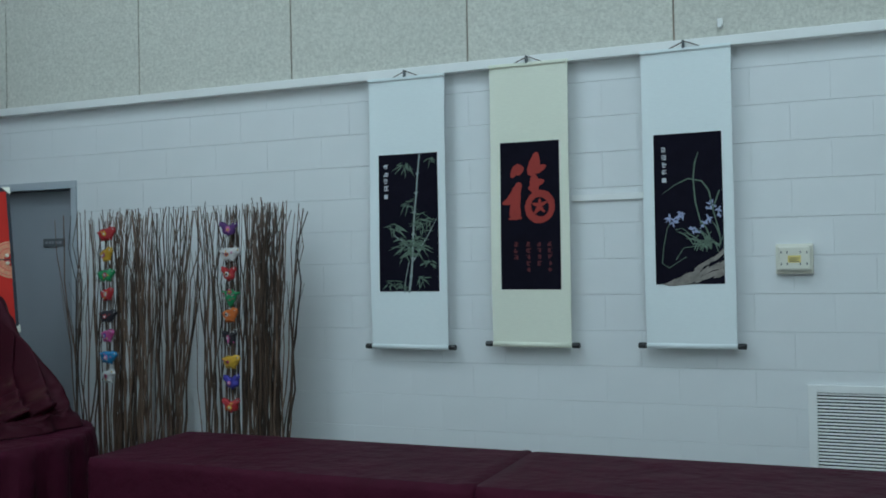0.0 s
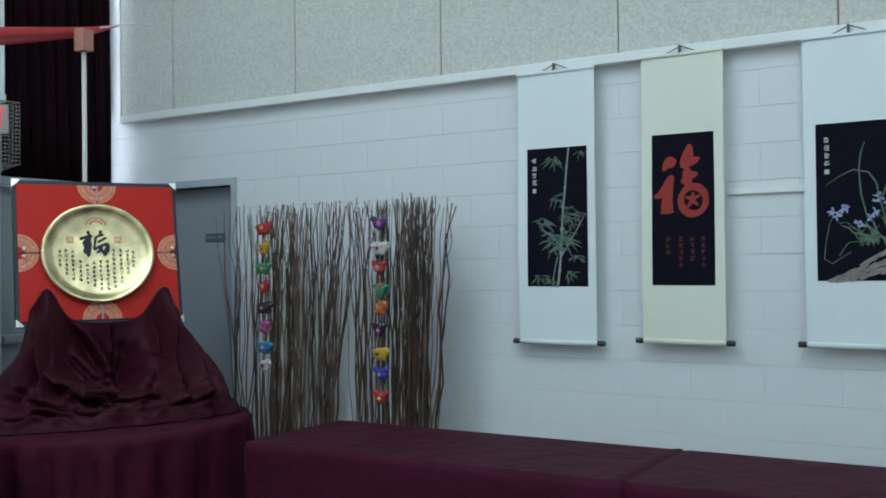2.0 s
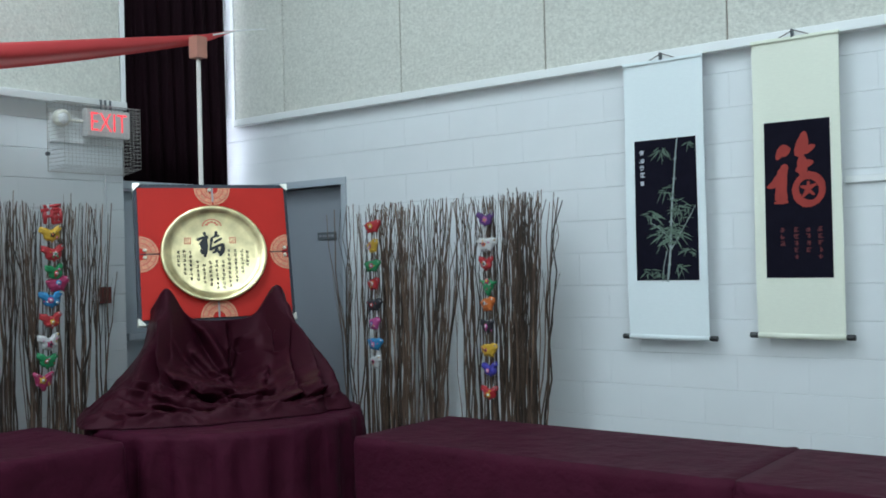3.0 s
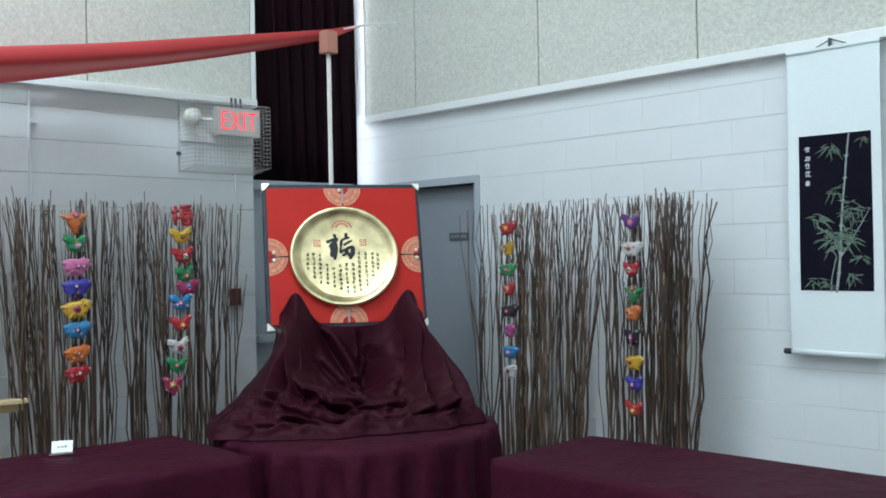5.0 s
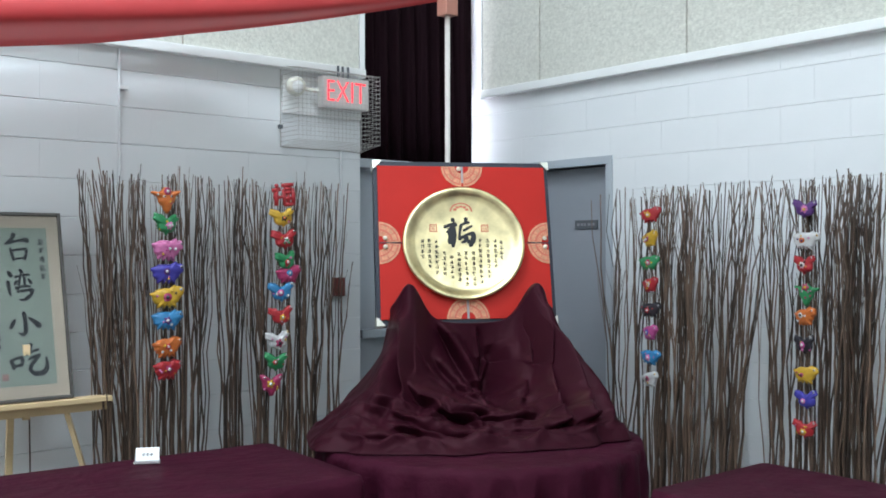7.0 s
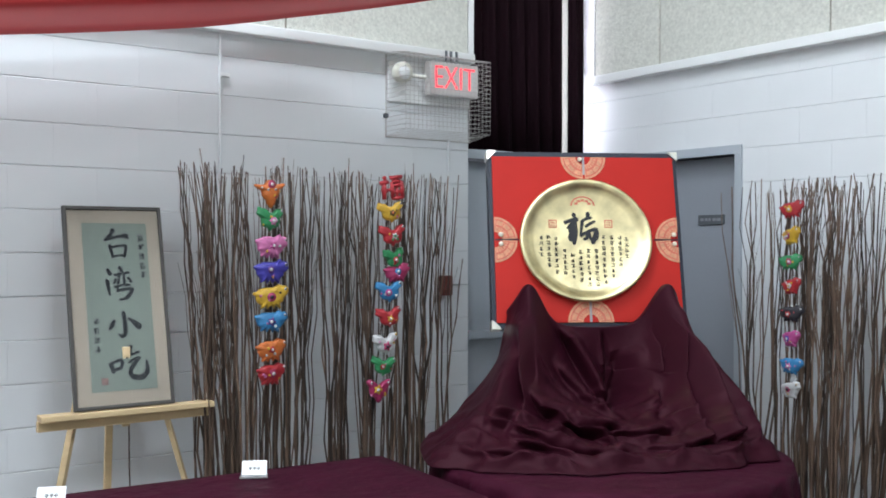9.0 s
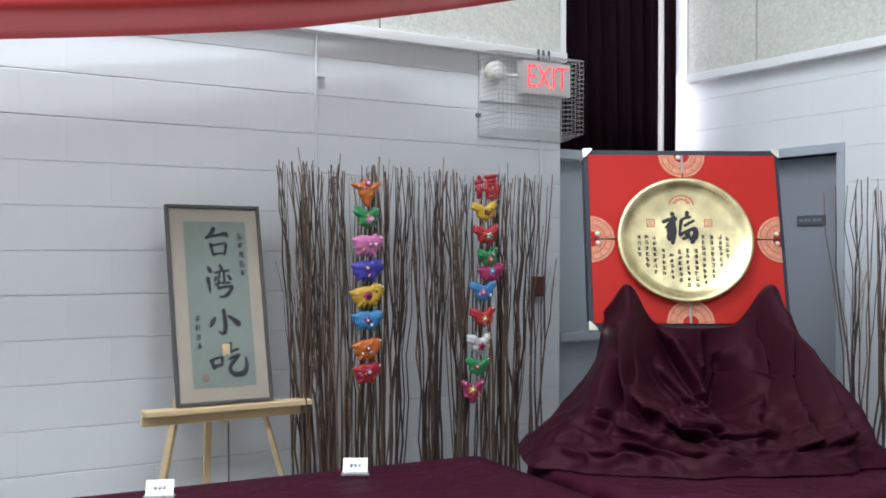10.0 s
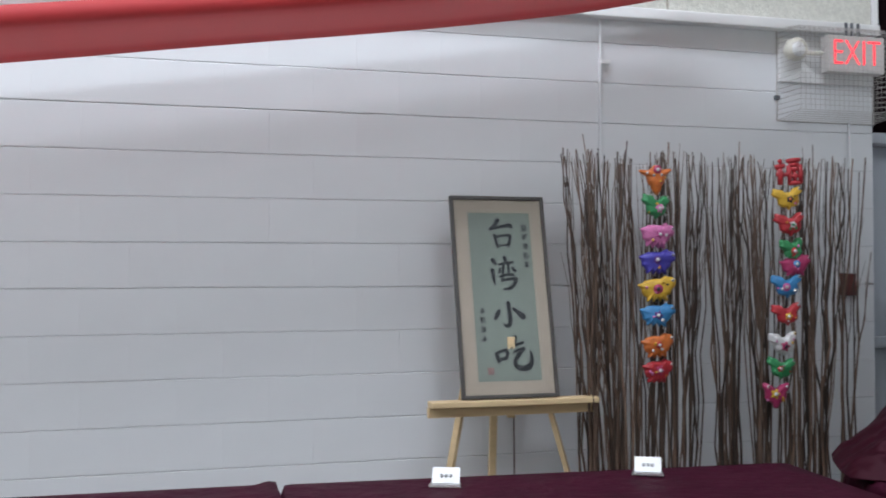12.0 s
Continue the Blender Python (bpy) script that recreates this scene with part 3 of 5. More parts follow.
# cloth bunched on the table under the swag
crease(0.027, 0.062, (-0.44, 0.74), (-0.30, 0.70), (-0.14, 0.76), (-0.06, 0.84))
crease(0.023, 0.053, (-0.66, 0.78), (-0.42, 0.83), (-0.16, 0.87), (0.02, 0.85))
crease(0.023, 0.053, (-0.02, 0.80), (0.16, 0.85), (0.34, 0.80), (0.44, 0.72))
crease(0.022, 0.050, (0.30, 0.90), (0.50, 0.86), (0.68, 0.88))
crease(0.025, 0.050, (-0.92, 0.84), (-0.70, 0.85), (-0.46, 0.91))
crease(0.020, 0.040, (-0.30, 0.93), (0.00, 0.94), (0.30, 0.95))
crease(0.022, 0.040, (-0.60, 0.70), (-0.44, 0.78), (-0.24, 0.80))
crease(0.020, 0.036, (0.40, 0.80), (0.52, 0.77), (0.66, 0.81))
crease(0.018, 0.030, (0.10, 0.90), (0.26, 0.89), (0.40, 0.93))
crease(0.018, 0.030, (-0.72, 0.92), (-0.50, 0.95), (-0.28, 0.90))


def crease_height(x, y):
    """Height of the creases at points x, y: a round ridge with a tighter hollow along its lower side."""
    mid = x - 0.09 + 0.22 * (y - 0.58)
    out = -0.15 * np.exp(-((mid / 0.095) ** 2) - ((y - 0.57) / 0.13) ** 2) - 0.05 * np.exp(-((mid / 0.22) ** 2) - ((y - 0.56) / 0.18) ** 2)
    for wd, hh, pts in CREASES:
        near, sd = np.full(x.shape, 9.0), np.zeros(x.shape)
        total = sum(math.dist(a, b) for a, b in zip(pts, pts[1:]))
        way, gone = np.zeros(x.shape), 0.0
        for (x0, y0), (x1, y1) in zip(pts, pts[1:]):
            dx, dy = x1 - x0, (y1 - y0) * 0.85
            ln = math.hypot(dx, dy)
            px, py = x - x0, (y - y0) * 0.85
            q = np.clip((px * dx + py * dy) / ln**2, 0, 1)
            dist = np.hypot(px - q * dx, py - q * dy)
            side = np.sign(px * -dy + py * dx) * (1 if dx >= 0 else -1)
            closer = dist < near
            near = np.where(closer, dist, near)
            sd = np.where(closer, dist * side, sd)
            way = np.where(closer, gone + q * math.dist((x0, y0), (x1, y1)), way)
            gone += math.dist((x0, y0), (x1, y1))
        taper = np.clip(way / total / 0.18, 0, 1) * np.clip((1 - way / total) / 0.18, 0, 1)
        out += 1.45 * hh * taper * (np.exp(-((sd / wd) ** 2)) - 0.8 * np.exp(-(((sd - 1.6 * wd) / (0.75 * wd)) ** 2)))
    return out


def drape_at(u, v):
    """Sideways, forward, up; u runs round the stand, v from the ridge over the prongs down to the hem on the table."""
    s = 2 * u - 1
    a = s * radians(112)
    w0 = 0.43 * math.sin(a * 0.804)
    d = abs(w0) - 0.345
    peak = math.exp(-((d / (0.070 if d > 0 else 0.085)) ** 2))
    z0 = 1.292 + 0.196 * peak**0.8 - 0.02 * max(0, abs(s) - 0.9) * 10 - 0.012 * math.cos(7 * w0)
    d0 = 0.10 + 0.06 * peak - 0.10 * max(0.0, abs(s) - 0.72) / 0.28
    curl = max(0.0, 1 - v / 0.035)
    wob = 0.04 * noise.noise((s * 3, 4, 0)) + 0.04 * noise.noise((s * 7, 8, 0)) - 0.01
    bw, bd = (0.78 + wob) * math.sin(a) - 0.13, 0.56 + (0.45 + wob) * math.copysign(abs(math.cos(a)) ** 0.5, math.cos(a))
    deep = math.exp(-(((s - 0.04) / 0.30) ** 2))
    side = min(1.0, abs(s) / 0.35)
    gw = v ** (1.0 + side * (0.95 if s < 0 else 0.42))
    gq = v ** (1.25 + 1.5 * deep)
    w, q, z = w0 + (bw - w0) * gw, d0 + (bd - d0) * gq, 0.756 + (z0 - 0.756) * (1 - v**0.94)
    mid = min(1.0, max(0.0, v - 0.03) * 7) * min(1.0, (1 - v) * 7)
    rel = mid * (0.014 * noise.noise((s * 6, v * 3, 9)) + 0.004 * (1 - abs(noise.noise((s * 16 + v * 3, v * 7, 3)))))
    front = 1.0 - 0.75 * min(1.0, max(0.0, abs(s) - 0.45) / 0.3)
    foot = min(1.0, max(0.0, (1.02 - z) / 0.12)) * min(1.0, (1 - v) * 40)
    far = math.hypot(w * 0.8, q - 0.06)
    wave = 2 * math.pi * far / 0.095 + 5.5 * noise.noise((w * 3.6, q * 3.0, 1)) + 3.0 * noise.noise((w * 9, q * 9, 2))
    roll = foot * (0.35 + 1.1 * abs(noise.noise((w * 5 + 5, q * 6, 7)))) * (math.sin(wave) + 0.35)
    rel += front * (0.012 * roll + foot * 0.012 * noise.noise((w * 20, q * 20, 5)))
    return w + math.sin(a) * rel, q + math.cos(a) * rel - 0.05 * curl**2, max(0.756, z - 0.025 * curl**2 + 0.4 * rel + front * foot * (0.030 * max(0.0, roll) + 0.012 * abs(noise.noise((w * 14, q * 14, 8))) + 0.008))


NU, NV = 380, 220
shape = np.array([[drape_at(i / NU, j / NV) for i in range(NU + 1)] for j in range(NV + 1)])
turn_a = np.linspace(-1, 1, NU + 1)[None, :, None] * radians(112)
nrm_c = np.concatenate([0.75 * np.sin(turn_a), 0.25 + 0.75 * np.cos(turn_a), 0.35 + 0 * turn_a], axis=2) + 0 * shape
nrm_c /= np.linalg.norm(nrm_c, axis=2, keepdims=True)
reach = 4.5 - shape[:, :, 1]
cx_, cy_ = shape[:, :, 0] * 4.4 / reach, ((1.6 - shape[:, :, 2]) / reach - 0.0327) / 0.212
rows_v = np.linspace(0, 1, NV + 1)[:, None]
fade = np.clip((rows_v - 0.03) * 9, 0, 1) * np.clip((0.97 - rows_v) * 9, 0, 1) * np.clip(2.0 * nrm_c[:, :, 1] - 0.5, 0, 1)
shape = shape + nrm_c * (crease_height(cx_, cy_) * fade)[:, :, None]
for _ in range(2):
    shape[1:-1, 1:-1] = 0.5 * shape[1:-1, 1:-1] + 0.125 * (shape[2:, 1:-1] + shape[:-2, 1:-1] + shape[1:-1, 2:] + shape[1:-1, :-2])
hem = np.array([[0.006 + 0.030 * abs(noise.noise((i * 0.024, 3.0, 7.0))) for i in range(NU + 1)]])
shape[:, :, 2] = np.maximum(shape[:, :, 2] - 0.007 * rows_v, 0.7485) + hem * np.exp(-(((rows_v - 0.955) / 0.032) ** 2))
cloth_pts = np.array((CASE0.x, CASE0.y, 0.0)) + shape[:, :, :1] * np.array(AXW) + shape[:, :, 1:2] * np.array(AXN) + shape[:, :, 2:] * np.array((0, 0, 1.0))
bm = bmesh.new()
add_slab(bm, lambda u, v: Vector([float(k) for k in cloth_pts[round(v * NV), round(u * NU)]]), NU, NV, (-0.002 * AXN.x, -0.002 * AXN.y, -0.002))
tagged(part("drape", bm, M_SATIN, None, smooth=True), "maroon satin cloth draped in folds over a stand", "cloth")

# ---- willow stick screens ----
M_TWIG = material("willow_bark", (0.092, 0.058, 0.040), 0.5, vary=0.95, scale=7, stretch=(10, 10, 1.6), bump=0.0008, bump_scale=60, random=0.75)
twigs = {}
for k in range(18):
    rnd = random.Random(100 + k)
    bm = bmesh.new()
    n, r0, bow = 9, rnd.uniform(0.0040, 0.0060), 0.028 * (k // 6)
    pts = [(bow * ((i / n) ** 2 - i / n) + 0.013 * noise.noise((k * 3.1, i * 0.9, 0)) * (0.4 + i * 0.16), 0.02 * noise.noise((k * 3.1, i * 0.7, 9)) * (1 + i * 0.12), i / n) for i in range(n + 1)]
    add_tube(bm, pts, [r0 * (1.12 - 0.70 * i / n) for i in range(n + 1)], 5)
    for b in range(rnd.choice((0, 1, 1, 2))):
        p = Vector(pts[rnd.choice((5, 6, 7))])
        sx = rnd.choice((-1, 1))
        add_tube(bm, [p, p + Vector((0.014 * sx, 0.012 * rnd.uniform(-1, 1), 0.06)), p + Vector((0.022 * sx, 0.02 * rnd.uniform(-1, 1), 0.14)), p + Vector((rnd.uniform(0.02, 0.045) * sx, 0.02, 0.22))], [r0 * 0.42, r0 * 0.36, r0 * 0.28, r0 * 0.18], 4)
    me = bpy.data.meshes.new("stick")
    bm.to_mesh(me)
    bm.free()
    for p in me.polygons:
        p.use_smooth = True
    me.materials.append(M_TWIG)
    twigs.setdefault(k // 6, []).append(me)


def stick_screen(m, clusters, height, seed, label):
    """Upright willow sticks along local x: clusters of (foot from, foot to, top from, top to, count)."""
    t = thing("stick_screen", m, label, "screen", "willow stick screens")
    rnd = random.Random(seed)
    for f0, f1, t0, t1, n in clusters:
        n = max(2, round(n * 0.76))
        nb = max(1, round((f1 - f0) / 0.098))
        share = [rnd.uniform(0.5, 1.5) for _ in range(nb)]
        for b in range(nb):
            q = (b + 0.5 + rnd.uniform(-0.18, 0.18)) / nb
            foot, top = f0 + (f1 - f0) * q, t0 + (t1 - t0) * q
            for _ in range(max(2, round(n * share[b] / sum(share)))):
                fx = min(f1, max(f0, foot + rnd.gauss(0, 0.032)))
                tx = min(t1 + 0.01, max(t0 - 0.01, top + rnd.gauss(0, 0.075)))
                fy, ty = rnd.uniform(-0.05, 0.05), rnd.uniform(-0.06, 0.06)
                h = height + rnd.uniform(-0.06, 0.02) + (0.06 if rnd.random() < 0.03 else 0)
                d = Vector((tx - fx, ty - fy, h))
                ob = new("stick", rnd.choice(twigs[0 if abs(d.x) < 0.025 else (1 if abs(d.x) < 0.06 else 2)]))
                ob.parent = t
                lean = d.to_track_quat("Z", "Y").to_matrix().to_4x4()
                turn = Matrix.Rotation(rnd.gauss(0, 0.35) + (0 if (lean.to_3x3() @ Vector((1, 0, 0))).x * d.x > 0 else math.pi), 4, "Z")
                r = rnd.uniform(0.90, 1.50)
                ob.matrix_basis = Matrix.Translation((fx, fy, 0)) @ lean @ turn @ Matrix.Diagonal((r, r, d.length, 1))
    return t


stick_screen(pose(0, -0.36, 0), [(1.41, 1.46, 1.22, 1.29, 3), (1.40, 1.60, 1.42, 1.66, 13), (1.58, 1.77, 1.60, 1.78, 18), (1.70, 2.03, 1.76, 2.06, 58), (2.03, 2.11, 2.06, 2.2, 8), (2.08, 2.23, 2.18, 2.45, 30)], 2.0, 11, "screen of upright brown willow sticks beside a grey door")
stick_screen(pose(0, -0.36, 0), [(2.42, 2.53, 2.39, 2.6, 12), (2.50, 2.66, 2.54, 2.69, 18), (2.66, 2.88, 2.66, 2.94, 56), (2.86, 3.06, 2.92, 3.16, 46)], 2.0, 12, "screen of upright brown willow sticks against the block wall")
LM = pose(0.40, 0, 0, 0, 0, 90)
stick_screen(LM, [(-3.10, -2.86, -3.16, -2.92, 52), (-2.86, -2.68, -2.86, -2.68, 30), (-2.68, -2.50, -2.68, -2.47, 30), (-3.10, -3.05, -3.20, -3.12, 3)], 2.04, 13, "screen of upright brown willow sticks behind an easel")
stick_screen(LM, [(-2.40, -2.28, -2.47, -2.27, 26), (-2.22, -2.09, -2.27, -2.10, 24), (-2.10, -1.94, -2.10, -1.94, 16), (-1.95, -1.78, -1.94, -1.74, 26), (-1.76, -1.66, -1.74, -1.53, 9)], 2.03, 14, "screen of upright brown willow sticks below the exit sign")

# ---- strings of stuffed cloth ornaments ----
FELT = {}
for fname, fc in dict(red=(0.55, 0.02, 0.03), yellow=(0.78, 0.46, 0.03), green=(0.02, 0.30, 0.10), black=(0.02, 0.016, 0.025), magenta=(0.60, 0.09, 0.32), blue=(0.03, 0.26, 0.55), white=(0.78, 0.77, 0.76), purple=(0.12, 0.03, 0.22), orange=(0.78, 0.19, 0.03), navy=(0.06, 0.05, 0.42), pink=(0.80, 0.22, 0.48), crimson=(0.48, 0.03, 0.13)).items():
    FELT[fname] = material("felt_" + fname, tuple(0.62 * k for k in fc), 0.5, vary=0.3, scale=45, bump=0.0012, bump_scale=160, sheen=0.06)


# outlines round a centre: half width, half height, then swellings of (angle, size, spread in degrees)
OUTLINES = {
    0: (0.058, 0.036, ((28, 0.026, 17), (52, 0.016, 7), (8, 0.012, 9), (168, 0.014, 7), (-128, 0.018, 8), (-104, 0.015, 7), (-74, 0.015, 7), (-50, 0.020, 8))),
    1: (0.040, 0.036, ((22, 0.036, 10), (158, 0.036, 10), (90, 0.012, 16), (-90, 0.034, 22))),
    2: (0.046, 0.032, ((46, 0.036, 13), (30, 0.020, 6), (62, 0.014, 6), (142, 0.040, 15), (160, 0.020, 7), (122, 0.014, 6), (-90, 0.012, 9))),
    4: (0.046, 0.034, ((40, 0.030, 17), (140, 0.030, 17), (90, -0.016, 15), (-90, 0.024, 18))),
}
RINGS = ((1.0, 0.0), (0.97, 0.34), (0.90, 0.60), (0.76, 0.84), (0.52, 0.97), (0.26, 1.0))
PUFF = 0.021


def outline_radius(kind, a):
    rx, rz, lobes = OUTLINES[kind]
    r = 1 / ((abs(math.cos(a)) / rx) ** 2.6 + (abs(math.sin(a)) / rz) ** 2.6) ** (1 / 2.6)
    for deg, size, spread in lobes:
        d = (math.degrees(a) - deg + 180) % 360 - 180
        r += size * math.exp(-((d / spread) ** 2))
    return r


def puff_depth(kind, x, z):
    f = math.hypot(x, z) / outline_radius(kind, math.atan2(z, x))
    for (f1, d1), (f0, d0) in zip(RINGS, RINGS[1:]):
        if f >= f0:
            return PUFF * (d0 + (d1 - d0) * (f - f0) / (f1 - f0))
    return PUFF


def pillow_bm(kind, rnd):
    """A stuffed cloth figure in one piece, front towards -y, its seam a little puckered."""
    bm = bmesh.new()
    n, ph = 84, rnd.uniform(0, 6)
    loops = []
    for f, d in [(f, -d) for f, d in RINGS[:0:-1]] + [(1.0, 0.0)] + [(f, 0.5 * d) for f, d in RINGS[1:]]:
        ring = []
        for k in range(n):
            a = 2 * math.pi * k / n - math.pi
            r = f * outline_radius(kind, a) * (1 + 0.02 * math.sin(17 * a + ph))
            lump = 1 + 0.25 * noise.noise((r * math.cos(a) * 30 + ph, r * math.sin(a) * 30, 0))
            ring.append(bm.verts.new((r * math.cos(a), PUFF * d * lump, r * math.sin(a))))
        loops.append(ring)
    for r0, r1 in zip(loops, loops[1:]):
        for k in range(n):
            bm.faces.new((r0[k], r0[(k + 1) % n], r1[(k + 1) % n], r1[k]))
    for ring, y in ((loops[0], -PUFF), (loops[-1], 0.5 * PUFF)):
        c = bm.verts.new((0, y, 0))
        for k in range(n):
            bm.faces.new((c, ring[k], ring[(k + 1) % n]))
    bmesh.ops.recalc_face_normals(bm, faces=bm.faces)
    return bm


SIGN = ((-0.034, 0.026, -0.036, -0.052, 0.011), (-0.034, 0.052, -0.028, 0.040, 0.009), (-0.054, 0.022, -0.014, 0.028, 0.010), (-0.050, -0.008, -0.016, -0.012, 0.009), (-0.004, 0.046, 0.056, 0.050, 0.009), (0.006, 0.028, 0.048, 0.030, 0.009), (0.004, 0.010, 0.052, 0.012, 0.009), (0.004, 0.028, 0.006, -0.050, 0.009), (0.052, 0.030, 0.054, -0.050, 0.010), (0.000, -0.020, 0.052, -0.018, 0.008), (0.028, 0.006, 0.028, -0.048, 0.008), (0.002, -0.048, 0.056, -0.046, 0.009), (-0.020, -0.014, 0.006, -0.004, 0.007))


def stroke_bm(x0, z0, x1, z1, r):
    """One padded stroke of a good-luck sign cut from cloth."""
    bm = bmesh.new()
    add_tube(bm, [(x0, 0, z0), ((x0 + x1) / 2, -0.004, (z0 + z1) / 2), (x1, 0, z1)], [r, r * 1.15, r], 8)
    return bm


def dome_bm(x, y, z, r, thick, petals=0):
    """A small padded patch sewn on the front, round or with petals."""
    bm = bmesh.new()
    n = 20
    ring = []
    for f, d in ((1.0, 0.0), (0.8, 0.7)):
        ring.append([bm.verts.new((x + f * r * (1 + (0.28 * math.cos(petals * 2 * math.pi * k / n) if petals else 0)) * math.cos(2 * math.pi * k / n), y - thick * d, z + f * r * (1 + (0.28 * math.cos(petals * 2 * math.pi * k / n) if petals else 0)) * math.sin(2 * math.pi * k / n))) for k in range(n)])
    c = bm.verts.new((x, y - thick, z))
    for k in range(n):
        bm.faces.new((ring[0][k], ring[0][(k + 1) % n], ring[1][(k + 1) % n], ring[1][k]))
        bm.faces.new((ring[1][k], ring[1][(k + 1) % n], c))
    bmesh.ops.recalc_face_normals(bm, faces=bm.faces)
    return bm


EYE = {0: ((0.060, 0.028),), 1: ((-0.017, 0.006), (0.017, 0.006)), 2: ((0.046, 0.044),), 4: ((0.040, 0.034), (-0.040, 0.034))}


def garland(m, items, seed, label, scale=1.0):
    """A string of ornaments; items of (height, sideways shift, main colour, second colour, third colour, kind)."""
    t = thing("ornament_string", m, label, "garland", "hanging ornament strings")
    rnd = random.Random(seed)
    zs = [i[0] for i in items]
    for dx in (-0.022, 0.022):
        bm = bmesh.new()
        add_tube(bm, [(dx, 0.02, max(zs) + 0.07), (dx + 0.004, 0.004, sum(zs) / len(zs)), (dx, 0.004, min(zs))], [0.0022] * 3, 5)
        part("cord", bm, FELT["white"], t)
    for z, dx, c0, c1, c2, kind in items:
        put = Matrix.Translation((dx, -0.02, z)) @ Matrix.Rotation(rnd.uniform(-0.12, 0.12), 4, "Y") @ Matrix.Rotation(rnd.uniform(-0.25, 0.25), 4, "Z") @ Matrix.Scale(scale * rnd.uniform(0.96, 1.05), 4)
        bm = stroke_bm(*SIGN[0]) if kind == 3 else pillow_bm(kind, rnd)
        bm.transform(put)
        orn = part("ornament", bm, FELT[c0], t, "stuffed %s cloth ornament" % c0, smooth=True)
        if kind == 3:
            for line in SIGN[1:]:
                bm = stroke_bm(*line)
                bm.transform(put)
                part("stroke", bm, FELT[c0], orn, smooth=True)
            continue
        px, pz = (rnd.uniform(-0.012, 0.004), rnd.uniform(-0.006, 0.006)) if kind != 1 else (0.0, 0.028)
        size = rnd.uniform(0.013, 0.019)
        patches = [("patch", px, pz, size, c1, rnd.choice((0, 0, 5, 6))), ("patch_centre", px, pz, size * 0.45, c2, 0)]
        for _ in range(rnd.choice((2, 3, 4))):
            patches.append(("trim_dot", rnd.uniform(-0.046, 0.040), rnd.uniform(-0.026, 0.024), rnd.uniform(0.004, 0.007), rnd.choice((c1, c2, "pink", "yellow")), rnd.choice((0, 5))))
        for ex, ez in EYE[kind]:
            patches += [("eye", ex, ez, 0.0058, "white" if c0 != "white" else "yellow", 0), ("pupil", ex, ez, 0.0032, "black", 0)]
        for name, x, zz, r, colour, petals in patches:
            lift = 0.004 if name in ("patch_centre", "pupil") else 0.0
            bm = dome_bm(x, -puff_depth(kind, x, zz) * 1.02 - lift, zz, r, 0.005, petals)
            bm.transform(put)
            part(name, bm, FELT[colour], orn, smooth=True)
    return t


garland(pose(1.757, -0.435, 0), [(1.849, 0, "red", "yellow", "white", 0), (1.715, 0, "yellow", "crimson", "white", 0), (1.581, -0.01, "green", "crimson", "white", 0), (1.457, 0, "red", "white", "yellow", 0), (1.316, 0, "black", "red", "white", 0), (1.189, 0, "magenta", "navy", "white", 0), (1.051, 0, "blue", "pink", "white", 0), (0.927, 0, "white", "crimson", "black", 0)], 1, "string of eight stuffed cloth ornaments on willow sticks", 0.92)
garland(pose(2.705, -0.43, 0), [(1.846, 0, "purple", "pink", "yellow", 2), (1.700, 0.0, "white", "orange", "purple", 0), (1.571, 0, "red", "white", "black", 2), (1.440, 0.01, "green", "crimson", "yellow", 1), (1.325, 0, "orange", "white", "black", 0), (1.179, 0, "black", "magenta", "white", 2), (1.040, 0, "yellow", "crimson", "black", 0), (0.910, 0.01, "navy", "pink", "white", 2), (0.764, 0, "red", "yellow", "white", 2)], 2, "string of nine stuffed cloth ornaments on willow sticks", 0.98)
garland(pose(0.475, -2.768, 0, 0, 0, 90), [(1.920, 0, "orange", "crimson", "white", 1), (1.779, 0, "green", "pink", "white", 2), (1.658, 0, "pink", "magenta", "white", 0), (1.537, 0, "navy", "purple", "white", 0), (1.414, 0, "yellow", "crimson", "black", 0), (1.297, 0, "blue", "purple", "white", 0), (1.158, 0, "orange", "red", "white", 0), (1.044, 0, "red", "crimson", "white", 0)], 3, "string of eight stuffed cloth ornaments beside an easel", 1.18)
garland(pose(0.500, -2.105, 0, 0, 0, 90), [(1.957, 0.01, "red", "crimson", "yellow", 3), (1.825, 0.01, "yellow", "black", "orange", 2), (1.704, 0.02, "red", "white", "green", 2), (1.586, 0.03, "green", "red", "white", 2), (1.52, 0.04, "crimson", "blue", "white", 0), (1.414, 0.0, "blue", "magenta", "white", 2), (1.283, 0.0, "red", "yellow", "white", 2), (1.146, -0.02, "white", "crimson", "black", 2), (1.032, -0.035, "green", "red", "white", 2), (0.917, -0.065, "crimson", "yellow", "white", 4)], 4, "string of stuffed cloth ornaments topped by a good-luck shape", 1.12)

# ---- hanging scrolls ----
M_SILK = material("white_scroll_paper", (0.76, 0.82, 0.83), 0.8, vary=0.03, scale=30, bump=0.00006, bump_scale=120, stretch=(1, 1, 4))
M_CREAM = material("cream_scroll_paper", (0.77, 0.79, 0.67), 0.8, vary=0.04, scale=30, bump=0.00006, bump_scale=120, stretch=(1, 1, 4))
M_NIGHT = material("black_painting_ground", (0.008, 0.007, 0.014), 0.8, vary=0.2, scale=20, spec=0.06)
M_KNOB = material("black_roller_knob", (0.012, 0.012, 0.014), 0.3)
M_CORD = material("brown_cord", (0.10, 0.07, 0.06), 0.8)
M_LEAF = material("painted_leaf_green", (0.105, 0.155, 0.115), 0.8, vary=0.6, scale=30)
